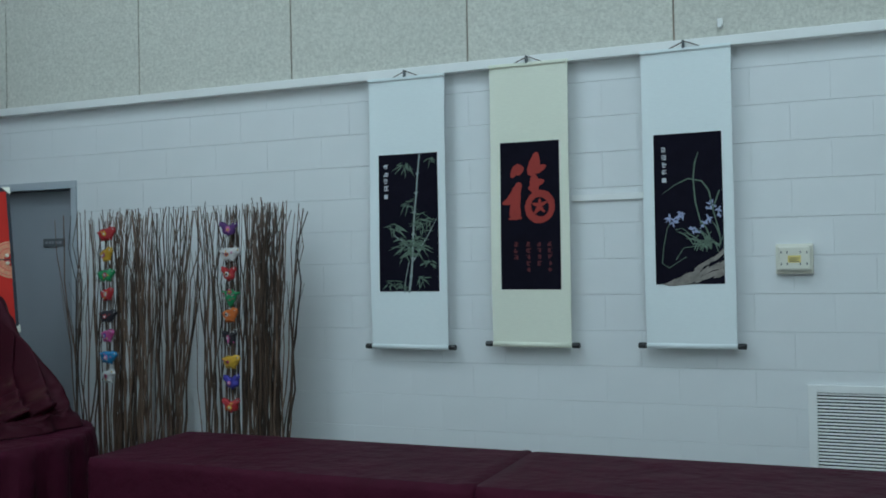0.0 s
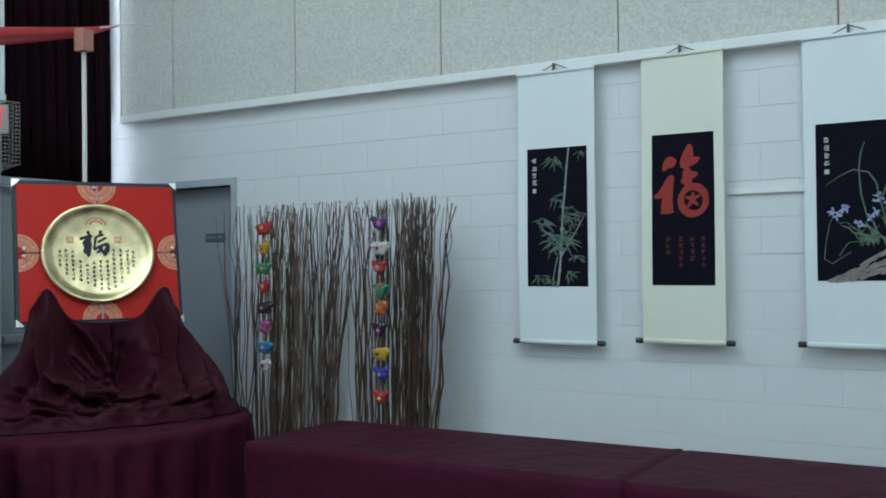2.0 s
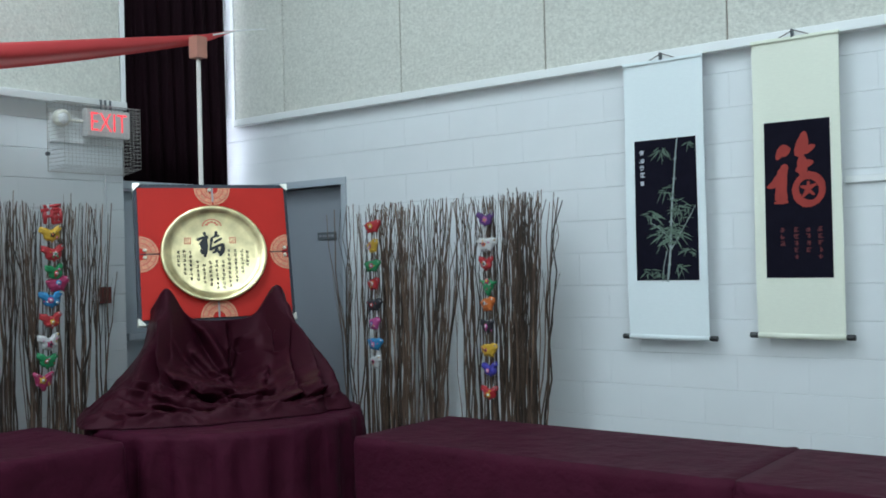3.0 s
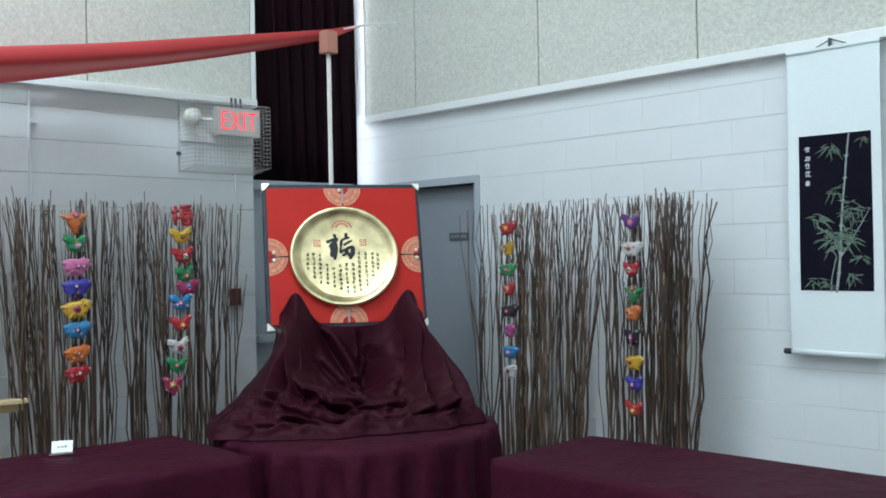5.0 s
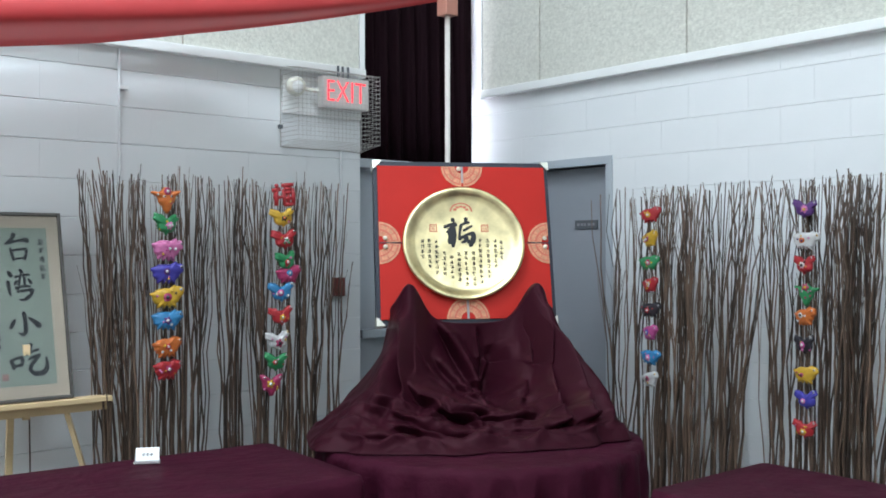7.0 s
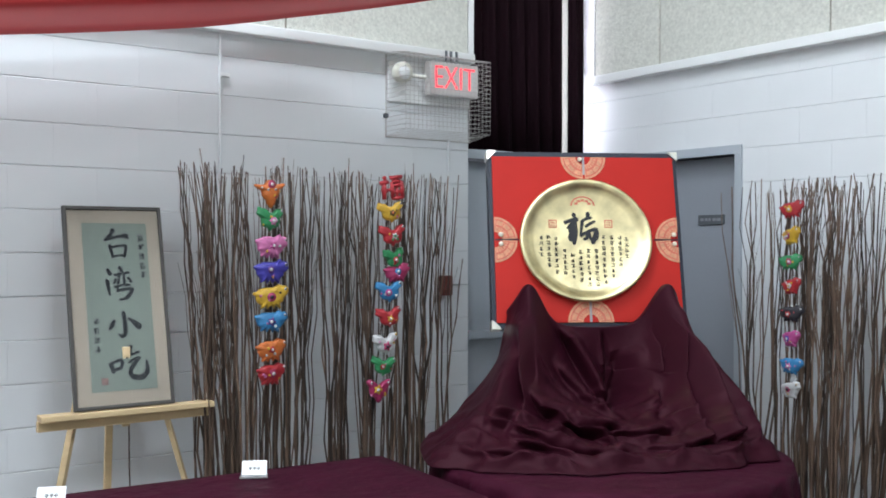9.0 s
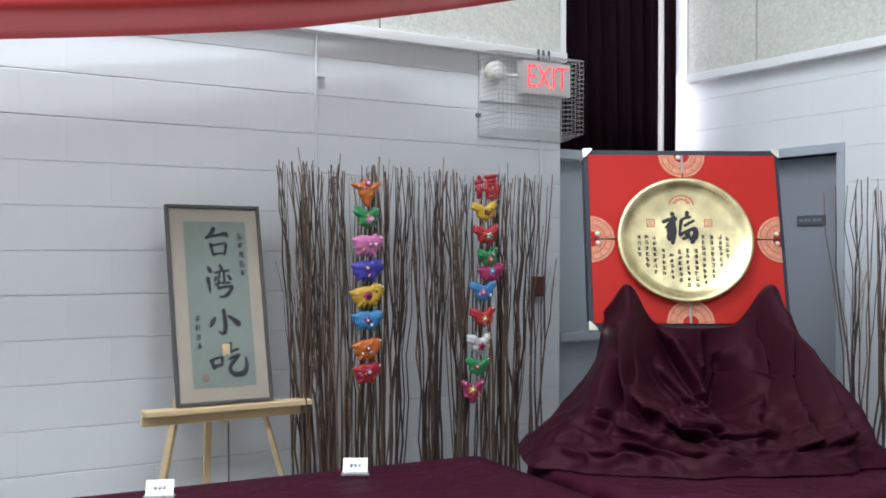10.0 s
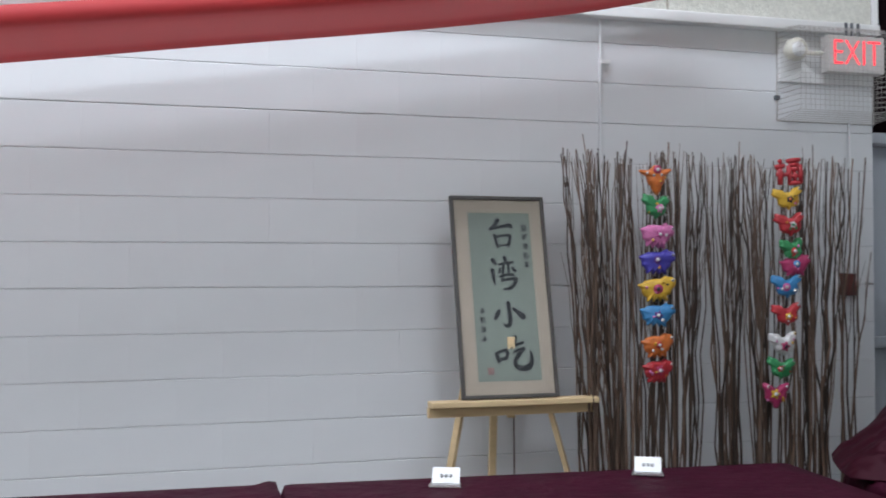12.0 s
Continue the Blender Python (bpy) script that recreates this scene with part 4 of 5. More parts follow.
M_STEM = material("painted_stem", (0.27, 0.32, 0.31), 0.8, vary=0.35, scale=30)
M_VERMILION = material("painted_red", (0.30, 0.028, 0.02), 0.75, vary=0.15, scale=20)
M_FLOWER = material("painted_blue_flower", (0.33, 0.37, 0.56), 0.8, vary=0.3, scale=40)
M_ROCK = material("painted_rock", (0.22, 0.20, 0.18), 0.8, vary=0.6, scale=16)
M_SCRIPT = material("pale_script", (0.55, 0.56, 0.60), 0.8)


def hanging_scroll(x0, x1, z0, z1, px0, px1, pz0, pz1, paper, tilt, label):
    w = x1 - x0
    m = pose((x0 + x1) / 2, -0.012, z0, 0, tilt, 0)
    t = thing("hanging_scroll", m, label, "scroll", "hanging scrolls")
    h, cx = z1 - z0, (x0 + x1) / 2

    def sheet(u, v):
        edge = 0.010 * (abs(2 * u - 1) ** 4) * math.sin(math.pi * v)
        return Vector(((u - 0.5) * w * (1 + 0.004 * math.sin(7 * v)), -0.066 + 0.004 * (1 - v) - edge - 0.004 * math.sin(6 * v + 2 * u), 0.012 + v * (h - 0.012)))

    bm = bmesh.new()
    add_slab(bm, sheet, 14, 40, (0, 0.0015, 0))
    part("paper", bm, paper, t)
    bm = bmesh.new()
    add_tube(bm, [(-w / 2, -0.058, 0.008), (w / 2, -0.058, 0.008)], [0.016, 0.016], 14)
    part("roller", bm, paper, t, smooth=True)
    for s in (-1, 1):
        bm = bmesh.new()
        add_tube(bm, [(s * (w / 2 + 0.002), -0.058, 0.008), (s * (w / 2 + 0.012), -0.058, 0.008), (s * (w / 2 + 0.044), -0.058, 0.008), (s * (w / 2 + 0.048), -0.058, 0.008)], [0.0145, 0.0165, 0.0165, 0.012], 14)
        part("roller_knob", bm, M_KNOB, t, "black roller knob")
    part("top_slat", boxed((-w / 2 - 0.003, -0.080, h - 0.012), (w / 2 + 0.003, -0.062, h + 0.006), 0.004), paper, t)
    bm = bmesh.new()
    add_tube(bm, [(-0.085, -0.073, h + 0.004), (-0.01, -0.075, h + 0.034), (0.008, -0.075, h + 0.036), (0.085, -0.073, h + 0.004)], [0.003] * 4, 6)
    part("hanging_cord", bm, M_CORD, t)
    part("hook", boxed((-0.012, -0.084, h + 0.0), (0.0, -0.060, h + 0.045), 0.002), M_PLATE, t)

    def ground(u, v):
        p = sheet((px0 - x0 + u * (px1 - px0)) / w, (pz0 - z0 + v * (pz1 - pz0)) / h)
        return p + Vector((0, -0.0022, 0))

    bm = bmesh.new()
    add_sheet(bm, ground, 8, 16)
    painting = part("painting", bm, M_NIGHT, t, "black painted panel", smooth=True)
    pw, ph = px1 - px0, pz1 - pz0
    back = Matrix.Translation((px0 - cx, 0, pz0 - z0))

    def place(bm):
        """Lays flat work in 0..pw, 0..ph (x, z) on the painting."""
        bm.transform(back)
        for v in bm.verts:
            v.co.y += sheet(v.co.x / w + 0.5, (v.co.z - 0.012) / (h - 0.012)).y - 0.0030
        return bm

    return t, painting, pw, ph, place


def add_stroke(bm, pts, widths, y=0.0):
    """A flat brush stroke in the x-z plane."""
    rows = []
    for i, (x, z) in enumerate(pts):
        a, b = pts[max(i - 1, 0)], pts[min(i + 1, len(pts) - 1)]
        d = Vector((b[0] - a[0], b[1] - a[1])).normalized()
        n = Vector((-d.y, d.x)) * widths[i] / 2
        rows.append((bm.verts.new((x + n.x, y, z + n.y)), bm.verts.new((x - n.x, y, z - n.y))))
    for (a, b), (c, d) in zip(rows, rows[1:]):
        bm.faces.new((a, b, d, c))


def add_leaf(bm, x, z, angle, length, width):
    pts = [(x + length * q * math.cos(angle), z + length * q * math.sin(angle) - 0.12 * length * q * q) for q in (0, 0.25, 0.55, 0.8, 1.0)]
    add_stroke(bm, pts, [width * k for k in (0.25, 0.9, 1.0, 0.55, 0.08)], -0.0004 * (x * 7 % 1))


def script_column(place, parent, x, z, n, size, mat, seed):
    bm = bmesh.new()
    glyph_column(bm, x, z, n, size, 0.0, seed, 0.0006)
    bm.transform(Matrix(((1, 0, 0, 0), (0, 0, -1, 0), (0, 1, 0, 0), (0, 0, 0, 1))))
    return part("script", place(bm), mat, parent)


# bamboo
t, painting, pw, ph, place = hanging_scroll(3.49, 3.997, 1.105, 2.752, 3.55, 3.945, 1.440, 2.283, M_SILK, 0.2, "white hanging scroll with bamboo painted on black")
rnd = random.Random(21)
bm = bmesh.new()
stem = [(0.50, 0.0), (0.535, 0.12), (0.56, 0.25), (0.575, 0.42), (0.60, 0.58), (0.635, 0.72), (0.66, 0.86), (0.70, 1.0)]
add_stroke(bm, [(x * pw, z * ph) for x, z in stem], [0.014, 0.013, 0.012, 0.011, 0.010, 0.009, 0.008, 0.009])
for x, z in stem[1:7]:
    add_stroke(bm, [(x * pw - 0.012, z * ph), (x * pw + 0.012, z * ph + 0.002)], [0.007, 0.007], -0.0006)
for pts in (((0.56, 0.22), (0.72, 0.34), (0.83, 0.42), (0.97, 0.53)), ((0.42, 0.0), (0.44, 0.1), (0.50, 0.22)), ((0.56, 0.3), (0.4, 0.37), (0.25, 0.42))):
    add_stroke(bm, [(x * pw, z * ph) for x, z in pts], [0.006, 0.005, 0.005, 0.003][: len(pts)])
part("bamboo_stem", place(bm), M_STEM, painting)
bm = bmesh.new()
for x, z, n, sp in ((0.45, 0.93, 7, 0.05), (0.86, 0.98, 3, 0.03), (0.5, 0.64, 5, 0.04), (0.24, 0.47, 7, 0.06), (0.40, 0.36, 10, 0.08), (0.60, 0.36, 16, 0.11), (0.68, 0.48, 8, 0.08), (0.7, 0.56, 4, 0.05), (0.86, 0.52, 5, 0.05), (0.87, 0.22, 5, 0.04), (0.70, 0.11, 5, 0.04), (0.20, 0.07, 4, 0.05), (0.36, 0.05, 6, 0.06), (0.50, 0.30, 8, 0.07)):
    for _ in range(round(n * 2.1)):
        a = rnd.choice((rnd.uniform(-2.6, -0.5), rnd.uniform(-2.9, -0.2), rnd.uniform(-0.5, 0.5), rnd.uniform(2.7, 3.6)))
        lx = min(max(x * pw + rnd.uniform(-sp, sp) * 0.45, 0.03), pw - 0.03)
        lz = min(max(z * ph + rnd.uniform(-sp, sp) * 0.4, 0.03), ph - 0.03)
        ln = rnd.uniform(0.035, 0.085)
        ln = min(ln, max(0.015, (pw - lx if math.cos(a) > 0 else lx) - 0.005), max(0.015, (ph - lz if math.sin(a) > 0 else lz) - 0.008))
        add_leaf(bm, lx, lz, a, ln, rnd.uniform(0.0045, 0.0085))
part("foliage", place(bm), M_LEAF, painting)
script_column(place, painting, 0.12 * pw, 0.915 * ph, 4, 0.034, M_SCRIPT, 5)
bm = bmesh.new()
add_stroke(bm, [(0.12 * pw - 0.011, 0.70 * ph), (0.12 * pw + 0.011, 0.70 * ph)], [0.026, 0.026])
part("seal_mark", place(bm), M_SCRIPT, painting)

# good-luck character
t, painting, pw, ph, place = hanging_scroll(4.283, 4.757, 1.13, 2.765, 4.342, 4.701, 1.447, 2.309, M_CREAM, 0.3, "cream hanging scroll with a red character on black")
blessing = [
    [(-95, -68, 20), (-72, -112, 44), (-45, -106, 40), (-62, -82, 22)],
    [(-145, 75, 14), (-110, 65, 36), (-75, 20, 46), (-58, -22, 30)],
    [(-72, 0, 40), (-80, 70, 54), (-80, 140, 56)],
    [(-112, 158, 12), (-50, 154, 14)],
    [(40, -178, 30), (32, -130, 60), (12, -88, 46)],
    [(0, -80, 20), (50, -100, 40), (86, -116, 18)],
    [(3, 0, 20), (42, -30, 36), (72, -36, 24)],
    [(28, -56, 40), (28, 8, 46)],
    [(58 + 66 * math.cos(radians(250 + 12.5 * k)), 98 + 70 * math.sin(radians(250 + 12.5 * k)), 31 + 5 * math.sin(0.4 * k)) for k in range(30)],
    [(20, 82, 10), (55, 92, 24), (92, 74, 10)],
    [(56, 60, 10), (56, 100, 24), (30, 130, 12)],
    [(56, 100, 20), (82, 124, 10)],
]
bm = brush_bm(blessing, 0.109, Matrix.Translation((0.49 * pw, 0, 0.688 * ph)) @ FLAT, 1.14)
part("lettering", place(bm), M_VERMILION, painting, "large red brushed character")
M_FADED = material("faded_red_script", (0.11, 0.018, 0.02), 0.8)
for k, (x, n) in enumerate(((0.26, 3), (0.46, 5), (0.645, 4), (0.82, 5))):
    script_column(place, painting, x * pw, (0.315) * ph, n, 0.029, M_FADED, 60 + k)

# orchid
t, painting, pw, ph, place = hanging_scroll(5.185, 5.668, 1.135, 2.762, 5.245, 5.611, 1.470, 2.298, M_SILK, -0.1, "white hanging scroll with orchids painted on black")
bm = bmesh.new()
rnd = random.Random(33)
for k in range(26):
    x0, z0 = rnd.uniform(0.55, 0.97), rnd.uniform(0.22, 0.27)
    a, ln = rnd.uniform(0.9, 2.5), rnd.uniform(0.15, 0.4)
    pts = [(min(0.985, max(0.02, x0 + ln * q * math.cos(a) * 0.9 - 0.12 * q * q * (1 if a > 1.5 else -0.3))), z0 + ln * q * math.sin(a) * 0.62 - 0.06 * q * q) for q in (0, 0.3, 0.6, 0.85, 1.0)]
    add_stroke(bm, [(x * pw, z * ph) for x, z in pts], [0.004, 0.007, 0.007, 0.005, 0.001], -0.0002 * (k % 5))
for pts in (((0.68, 0.40), (0.60, 0.55), (0.575, 0.70), (0.60, 0.80), (0.655, 0.875)), ((0.85, 0.50), (0.80, 0.62), (0.70, 0.685), (0.50, 0.705), (0.30, 0.665), (0.12, 0.61)), ((0.95, 0.33), (0.85, 0.5), (0.95, 0.62))):
    add_stroke(bm, [(x * pw, z * ph) for x, z in pts], [0.006, 0.008, 0.008, 0.007, 0.004, 0.002][: len(pts)], -0.0012)
for pts in (((0.45, 0.19), (0.20, 0.12), (0.10, 0.15), (0.12, 0.25), (0.18, 0.38), (0.24, 0.43)), ((0.62, 0.26), (0.42, 0.25), (0.30, 0.17)), ((0.62, 0.3), (0.40, 0.38), (0.30, 0.37))):
    add_stroke(bm, [(x * pw, z * ph) for x, z in pts], [0.004] * len(pts), -0.0008)
part("grass", place(bm), M_LEAF, painting)
bm = bmesh.new()
for x, z in ((0.22, 0.45), (0.27, 0.42), (0.40, 0.47), (0.34, 0.46), (0.55, 0.37), (0.62, 0.35), (0.72, 0.41), (0.79, 0.44), (0.83, 0.53), (0.80, 0.50), (0.93, 0.50), (0.95, 0.46)):
    for k in range(6):
        a = rnd.uniform(0, 6.28)
        ln = min(rnd.uniform(0.020, 0.034), max(0.01, pw * (1 - x) - 0.003))
        add_leaf(bm, x * pw, z * ph, a, ln, 0.009)
part("blossom", place(bm), M_FLOWER, painting)
bm = bmesh.new()
for k in range(15):
    q = k / 14
    x = 0.20 + 0.78 * q
    for j in range(3):
        z = max(0.012, 0.015 + 0.20 * q * (1 - 0.3 * j) + rnd.uniform(-0.015, 0.015) - 0.015)
        x1 = min(0.99, x + rnd.uniform(0.06, 0.15))
        add_stroke(bm, [(max(0.01, x - 0.08) * pw, max(0.012, z - 0.02) * ph), (x * pw, z * ph), (x1 * pw, min(0.24, z + 0.035) * ph)], [0.006, rnd.uniform(0.012, 0.026), 0.008], -0.0003 * j)
part("rock", place(bm), M_ROCK, painting)
script_column(place, painting, 0.15 * pw, 0.90 * ph, 4, 0.032, M_SCRIPT, 8)
bm = bmesh.new()
add_stroke(bm, [(0.15 * pw - 0.012, 0.70 * ph), (0.15 * pw + 0.012, 0.70 * ph)], [0.024, 0.024])
part("seal_mark", place(bm), M_SCRIPT, painting)

# ---- small wall fittings ----
M_IVORY = material("ivory_plastic", (0.70, 0.69, 0.60), 0.4, vary=0.03)
M_YELLOW = material("yellow_label", (0.75, 0.62, 0.22), 0.5)
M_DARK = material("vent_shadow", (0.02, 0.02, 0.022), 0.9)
wb = thing("wall_box", pose(5.868, 0, 1.527), "ivory plastic wall control box with a yellow label", "control box")
part("base", boxed((0, -0.03, 0), (0.188, -0.002, 0.159), 0.004), M_IVORY, wb)
part("cover", boxed((0.012, -0.062, 0.02), (0.176, -0.031, 0.150), 0.012), M_IVORY, wb)
part("label", boxed((0.062, -0.0645, 0.060), (0.128, -0.0622, 0.098), 0.001), M_YELLOW, wb, "yellow printed label")
bm = bmesh.new()
for z, x1 in ((0.085, 0.120), (0.076, 0.112), (0.068, 0.118)):
    add_box(bm, (0.070, -0.0658, z - 0.003), (x1, -0.0647, z))
part("lettering", bm, M_CORD, wb)
for x in (0.03, 0.06, 0.125, 0.158):
    for z in (0.048, 0.108):
        part("slot", boxed((x - 0.003, -0.0632, z), (x + 0.003, -0.0615, z + 0.012)), M_PLATE, wb)
vent = thing("wall_vent", pose(6.012, 0, 0.30), "white louvred metal vent grille in the block wall", "vent")
VW, VH = 0.80, 0.645
bm = bmesh.new()
for lo, hi in (((0, -0.022, 0), (0.045, -0.002, VH)), ((VW - 0.045, -0.022, 0), (VW, -0.002, VH)), ((0.0452, -0.022, 0), (VW - 0.0452, -0.002, 0.04)), ((0.0452, -0.022, VH - 0.04), (VW - 0.0452, -0.002, VH))):
    add_box(bm, lo, hi, 0.003)
part("frame", bm, M_WHITE, vent)
# near-black sheet: the shade between the slats, put in as colour
part("shade_backing", boxed((0.046, -0.006, 0.041), (VW - 0.046, -0.002, VH - 0.041)), M_DARK, vent)
n_slat = 33
for k in range(n_slat):
    z = 0.047 + k * (VH - 0.094) / (n_slat - 1)
    part("slat", boxed((0.046, -0.0065, -0.0022), (VW - 0.046, 0.0065, 0.0012), 0, Matrix.Translation((0, -0.013, z)) @ Matrix.Rotation(radians(32), 4, "X")), M_WHITE, vent)
sen = thing("wall_sensor", pose(5.612, -0.045, 2.868), "small white sensor on the upper boards", "sensor")
part("housing", boxed((-0.014, -0.03, 0), (0.014, 0.0, 0.04), 0.006), M_WHITE, sen)
part("lens", boxed((-0.010, -0.045, -0.012), (0.010, -0.012, -0.001), 0.004), M_WHITE, sen)
bd = thing("backboard", pose(4.76, 0, 1.958), "white painted board strip on the block wall", "board")
part("strip", boxed((0.0, -0.018, 0.0), (0.425, -0.0015, 0.036), 0.003), M_WHITE, bd)

# exit sign in a wire guard
M_SIGNRED = glow("lit_red_letters", (1.0, 0.03, 0.05), 1.4)
M_ALU = material("sign_housing", (0.62, 0.60, 0.58), 0.45, 0.3)
M_WIRE = material("guard_wire", (0.48, 0.46, 0.44), 0.5, 0.2)
es = thing("exit_sign", pose(0.0, -1.575, 2.530, 0, 0, 90), "lit red exit sign with emergency lamps", "exit sign")
part("back_plate", boxed((-0.22, -0.022, -0.04), (0.36, -0.002, 0.19), 0.004), M_WHITE, es)
body = part("sign_box", boxed((0.0, -0.13, 0.005), (0.345, -0.065, 0.20), 0.006), M_ALU, es)
part("bracket", boxed((0.10, -0.068, 0.16), (0.24, -0.022, 0.185)), M_ALU, es)
bm = text_bm("EXIT", 0.185, 0.004, Matrix.Translation((0.172, 0, 0)), -0.0035)
bm.transform(Matrix.Translation((0, -0.132, 0.103)) @ Matrix(((0.80, 0, 0, 0.034), (0, 0, -1, 0), (0, 1.05, 0, 0), (0, 0, 0, 1))))
part("lettering", bm, M_SIGNRED, body, "lit red letters")
for x in (-0.17,):
    bm = bmesh.new()
    add_tube(bm, [(x, -0.022, 0.13), (x, -0.05, 0.13), (x, -0.075, 0.12), (x - 0.01, -0.11, 0.115), (x - 0.012, -0.135, 0.112)], [0.02, 0.035, 0.058, 0.062, 0.045], 16)
    head = part("lamp_head", bm, M_IVORY, es, "round ivory emergency lamp", smooth=True)
    bm = bmesh.new()
    bmesh.ops.create_uvsphere(bm, u_segments=14, v_segments=8, radius=0.04, matrix=Matrix.Translation((x - 0.012, -0.132, 0.112)) @ Matrix.Diagonal((1, 0.4, 1, 1)))
    part("lens", bm, M_WHITE, head, smooth=True)
bm = bmesh.new()
add_tube(bm, [(-0.10, -0.04, 0.12), (-0.04, -0.06, 0.11), (0.0, -0.08, 0.11)], [0.012] * 3, 8)
part("arm", bm, M_IVORY, es)
for x in (0.135, 0.17, 0.21):
    bm = bmesh.new()
    add_tube(bm, [(x, -0.098, 0.195), (x, -0.094, 0.275)], [0.008, 0.008], 8)
    part("conduit_stub", bm, M_PLATE, es)
guard = thing("wire_guard", pose(0.0, -1.80, 2.285, 0, 0, 90), "wire guard cage round the exit sign", "guard")
GW, GH, GD = 0.60, 0.49, 0.21


def guard_wire(pts):
    bm = bmesh.new()
    add_tube(bm, pts, [0.0012] * len(pts), 4)
    part("wire", bm, M_WIRE, guard)


for k in range(22):
    x = GW * k / 21
    guard_wire([(x, -0.004, 0), (x, -GD, 0.03), (x, -GD, GH - 0.03), (x, -0.004, GH)])
for k in range(17):
    z = 0.03 + (GH - 0.06) * k / 16
    guard_wire([(0, -0.004, z), (0, -GD, z), (GW, -GD, z), (GW, -0.004, z)])
for k in range(1, 6):
    y = -0.004 - (GD - 0.004) * k / 6
    f = k / 6
    guard_wire([(0, y, 0.03 * f), (GW, y, 0.03 * f)])
    guard_wire([(0, y, GH - 0.03 * f), (GW, y, GH - 0.03 * f)])
bm = bmesh.new()
add_tube(bm, [(0, -0.003, 0), (GW, -0.003, 0), (GW, -0.003, GH), (0, -0.003, GH), (0, -0.003, 0)], [0.004] * 5, 5)
part("rim", bm, M_WIRE, guard)
part("clip", boxed((-0.02, -0.02, 0.108), (0.008, -0.002, 0.132), 0.003), M_PLATE, guard)

cd = thing("conduit", pose(0.0, -2.815, 0), "thin white painted conduit on the block wall", "conduit")
bm = bmesh.new()
add_tube(bm, [(0.009, 0, 0.3), (0.009, 0, RAIL0 - 0.003)], [0.009, 0.009], 10)
part("pipe", bm, M_BLOCK, cd)
part("clip", boxed((0.0, -0.006, 2.53), (0.03, 0.045, 2.55), 0.003), M_WHITE, cd)
cd2 = thing("conduit", pose(0.0, -1.36, 0), "thin white painted conduit under the exit sign", "conduit")
bm = bmesh.new()
add_tube(bm, [(0.012, 0, 1.48), (0.012, 0, 2.29)], [0.008, 0.008], 10)
part("pipe", bm, M_BLOCK, cd2)
M_PULL = material("dark_red_enamel", (0.13, 0.025, 0.02), 0.4)
pl = thing("alarm_station", pose(0.0, -1.44, 1.36, 0, 0, 90), "dark red fire alarm pull station on the wall", "fire alarm")
part("housing", boxed((0, -0.06, 0), (0.078, -0.002, 0.118), 0.006), M_PULL, pl)
part("handle", boxed((0.014, -0.070, 0.03), (0.064, -0.0602, 0.05), 0.003), M_PULL, pl)
part("back_box", boxed((-0.012, -0.03, -0.014), (-0.001, -0.002, 0.132), 0.003), M_WHITE, pl)

# ---- easel with framed calligraphy ----
ez = Vector((0, 1, 0))
en = Vector((1, 0, 0))
eup = Vector((0, 0, 1))
easel_m = Matrix((ez.to_4d(), (-en).to_4d(), eup.to_4d(), (0, 0, 0, 1))).transposed()
for k in range(3):
    easel_m[3][k] = 0.0
easel_m.translation = (0.412, -3.423, 0)
easel = thing("easel", easel_m, "pale pine tripod easel", "easel")
part("ledge", boxed((-0.388, -0.055, 0.905), (0.388, 0.03, 0.93), 0.004), M_WOOD, easel)
part("ledge_front", boxed((-0.392, 0.0, 0.857), (0.390, 0.026, 0.903), 0.004), M_WOOD, easel)
for s in (-1, 1):
    bm = bmesh.new()
    f = Vector((s * 0.42, -0.02, 0.0))
    g = Vector((s * 0.05, 0.22, 1.55))
    add_box(bm, (-0.017, -0.011, 0), (0.017, 0.011, (g - f).length), 0.003, Matrix.Translation(f) @ (g - f).to_track_quat("Z", "X").to_matrix().to_4x4() @ Matrix.Rotation(radians(90), 4, "Z"))
    part("front_leg", bm, M_WOOD, easel)
bm = bmesh.new()
f, g = Vector((0.0, 0.36, 0.0)), Vector((0.0, 0.22, 1.55))
add_box(bm, (-0.011, -0.017, 0), (0.011, 0.017, (g - f).length), 0.003, Matrix.Translation(f) @ (g - f).to_track_quat("Z", "X").to_matrix().to_4x4())
part("back_leg", bm, M_WOOD, easel)
part("centre_bar", boxed((-0.017, 0.03, 0.84), (0.017, 0.052, 1.2), 0.003), M_WOOD, easel)
bm = bmesh.new()
add_tube(bm, [(0.02, 0.06, 0.86), (0.055, 0.15, 0.45)], [0.004, 0.004], 5)
part("brace_cord", bm, M_CORD, easel)
M_FRAME = material("dark_grey_wood_frame", (0.06, 0.055, 0.05), 0.45, vary=0.15)
M_MAT = material("beige_mat", (0.31, 0.265, 0.205), 0.8, vary=0.04, scale=10)
M_PAPER = material("grey_green_paper", (0.165, 0.195, 0.165), 0.8, vary=0.06, scale=8)
lean = math.atan2(0.20, 0.9)
fm = easel_m @ Matrix.Translation((-0.018, -0.014, 0.934)) @ Matrix.Rotation(-lean, 4, "X")
FW, FH = 0.452, 0.925
fr = thing("framed_calligraphy", fm, "framed ink calligraphy on grey-green paper in dark frame", "picture")
bm = bmesh.new()
fwid = 0.016
for lo, hi in (((-FW / 2, -0.012, 0), (-FW / 2 + fwid, 0.012, FH)), ((FW / 2 - fwid, -0.012, 0), (FW / 2, 0.012, FH)), ((-FW / 2 + fwid, -0.012, 0), (FW / 2 - fwid, 0.012, fwid)), ((-FW / 2 + fwid, -0.012, FH - fwid), (FW / 2 - fwid, 0.012, FH))):
    add_box(bm, lo, hi, 0.002)
part("frame", bm, M_FRAME, fr)
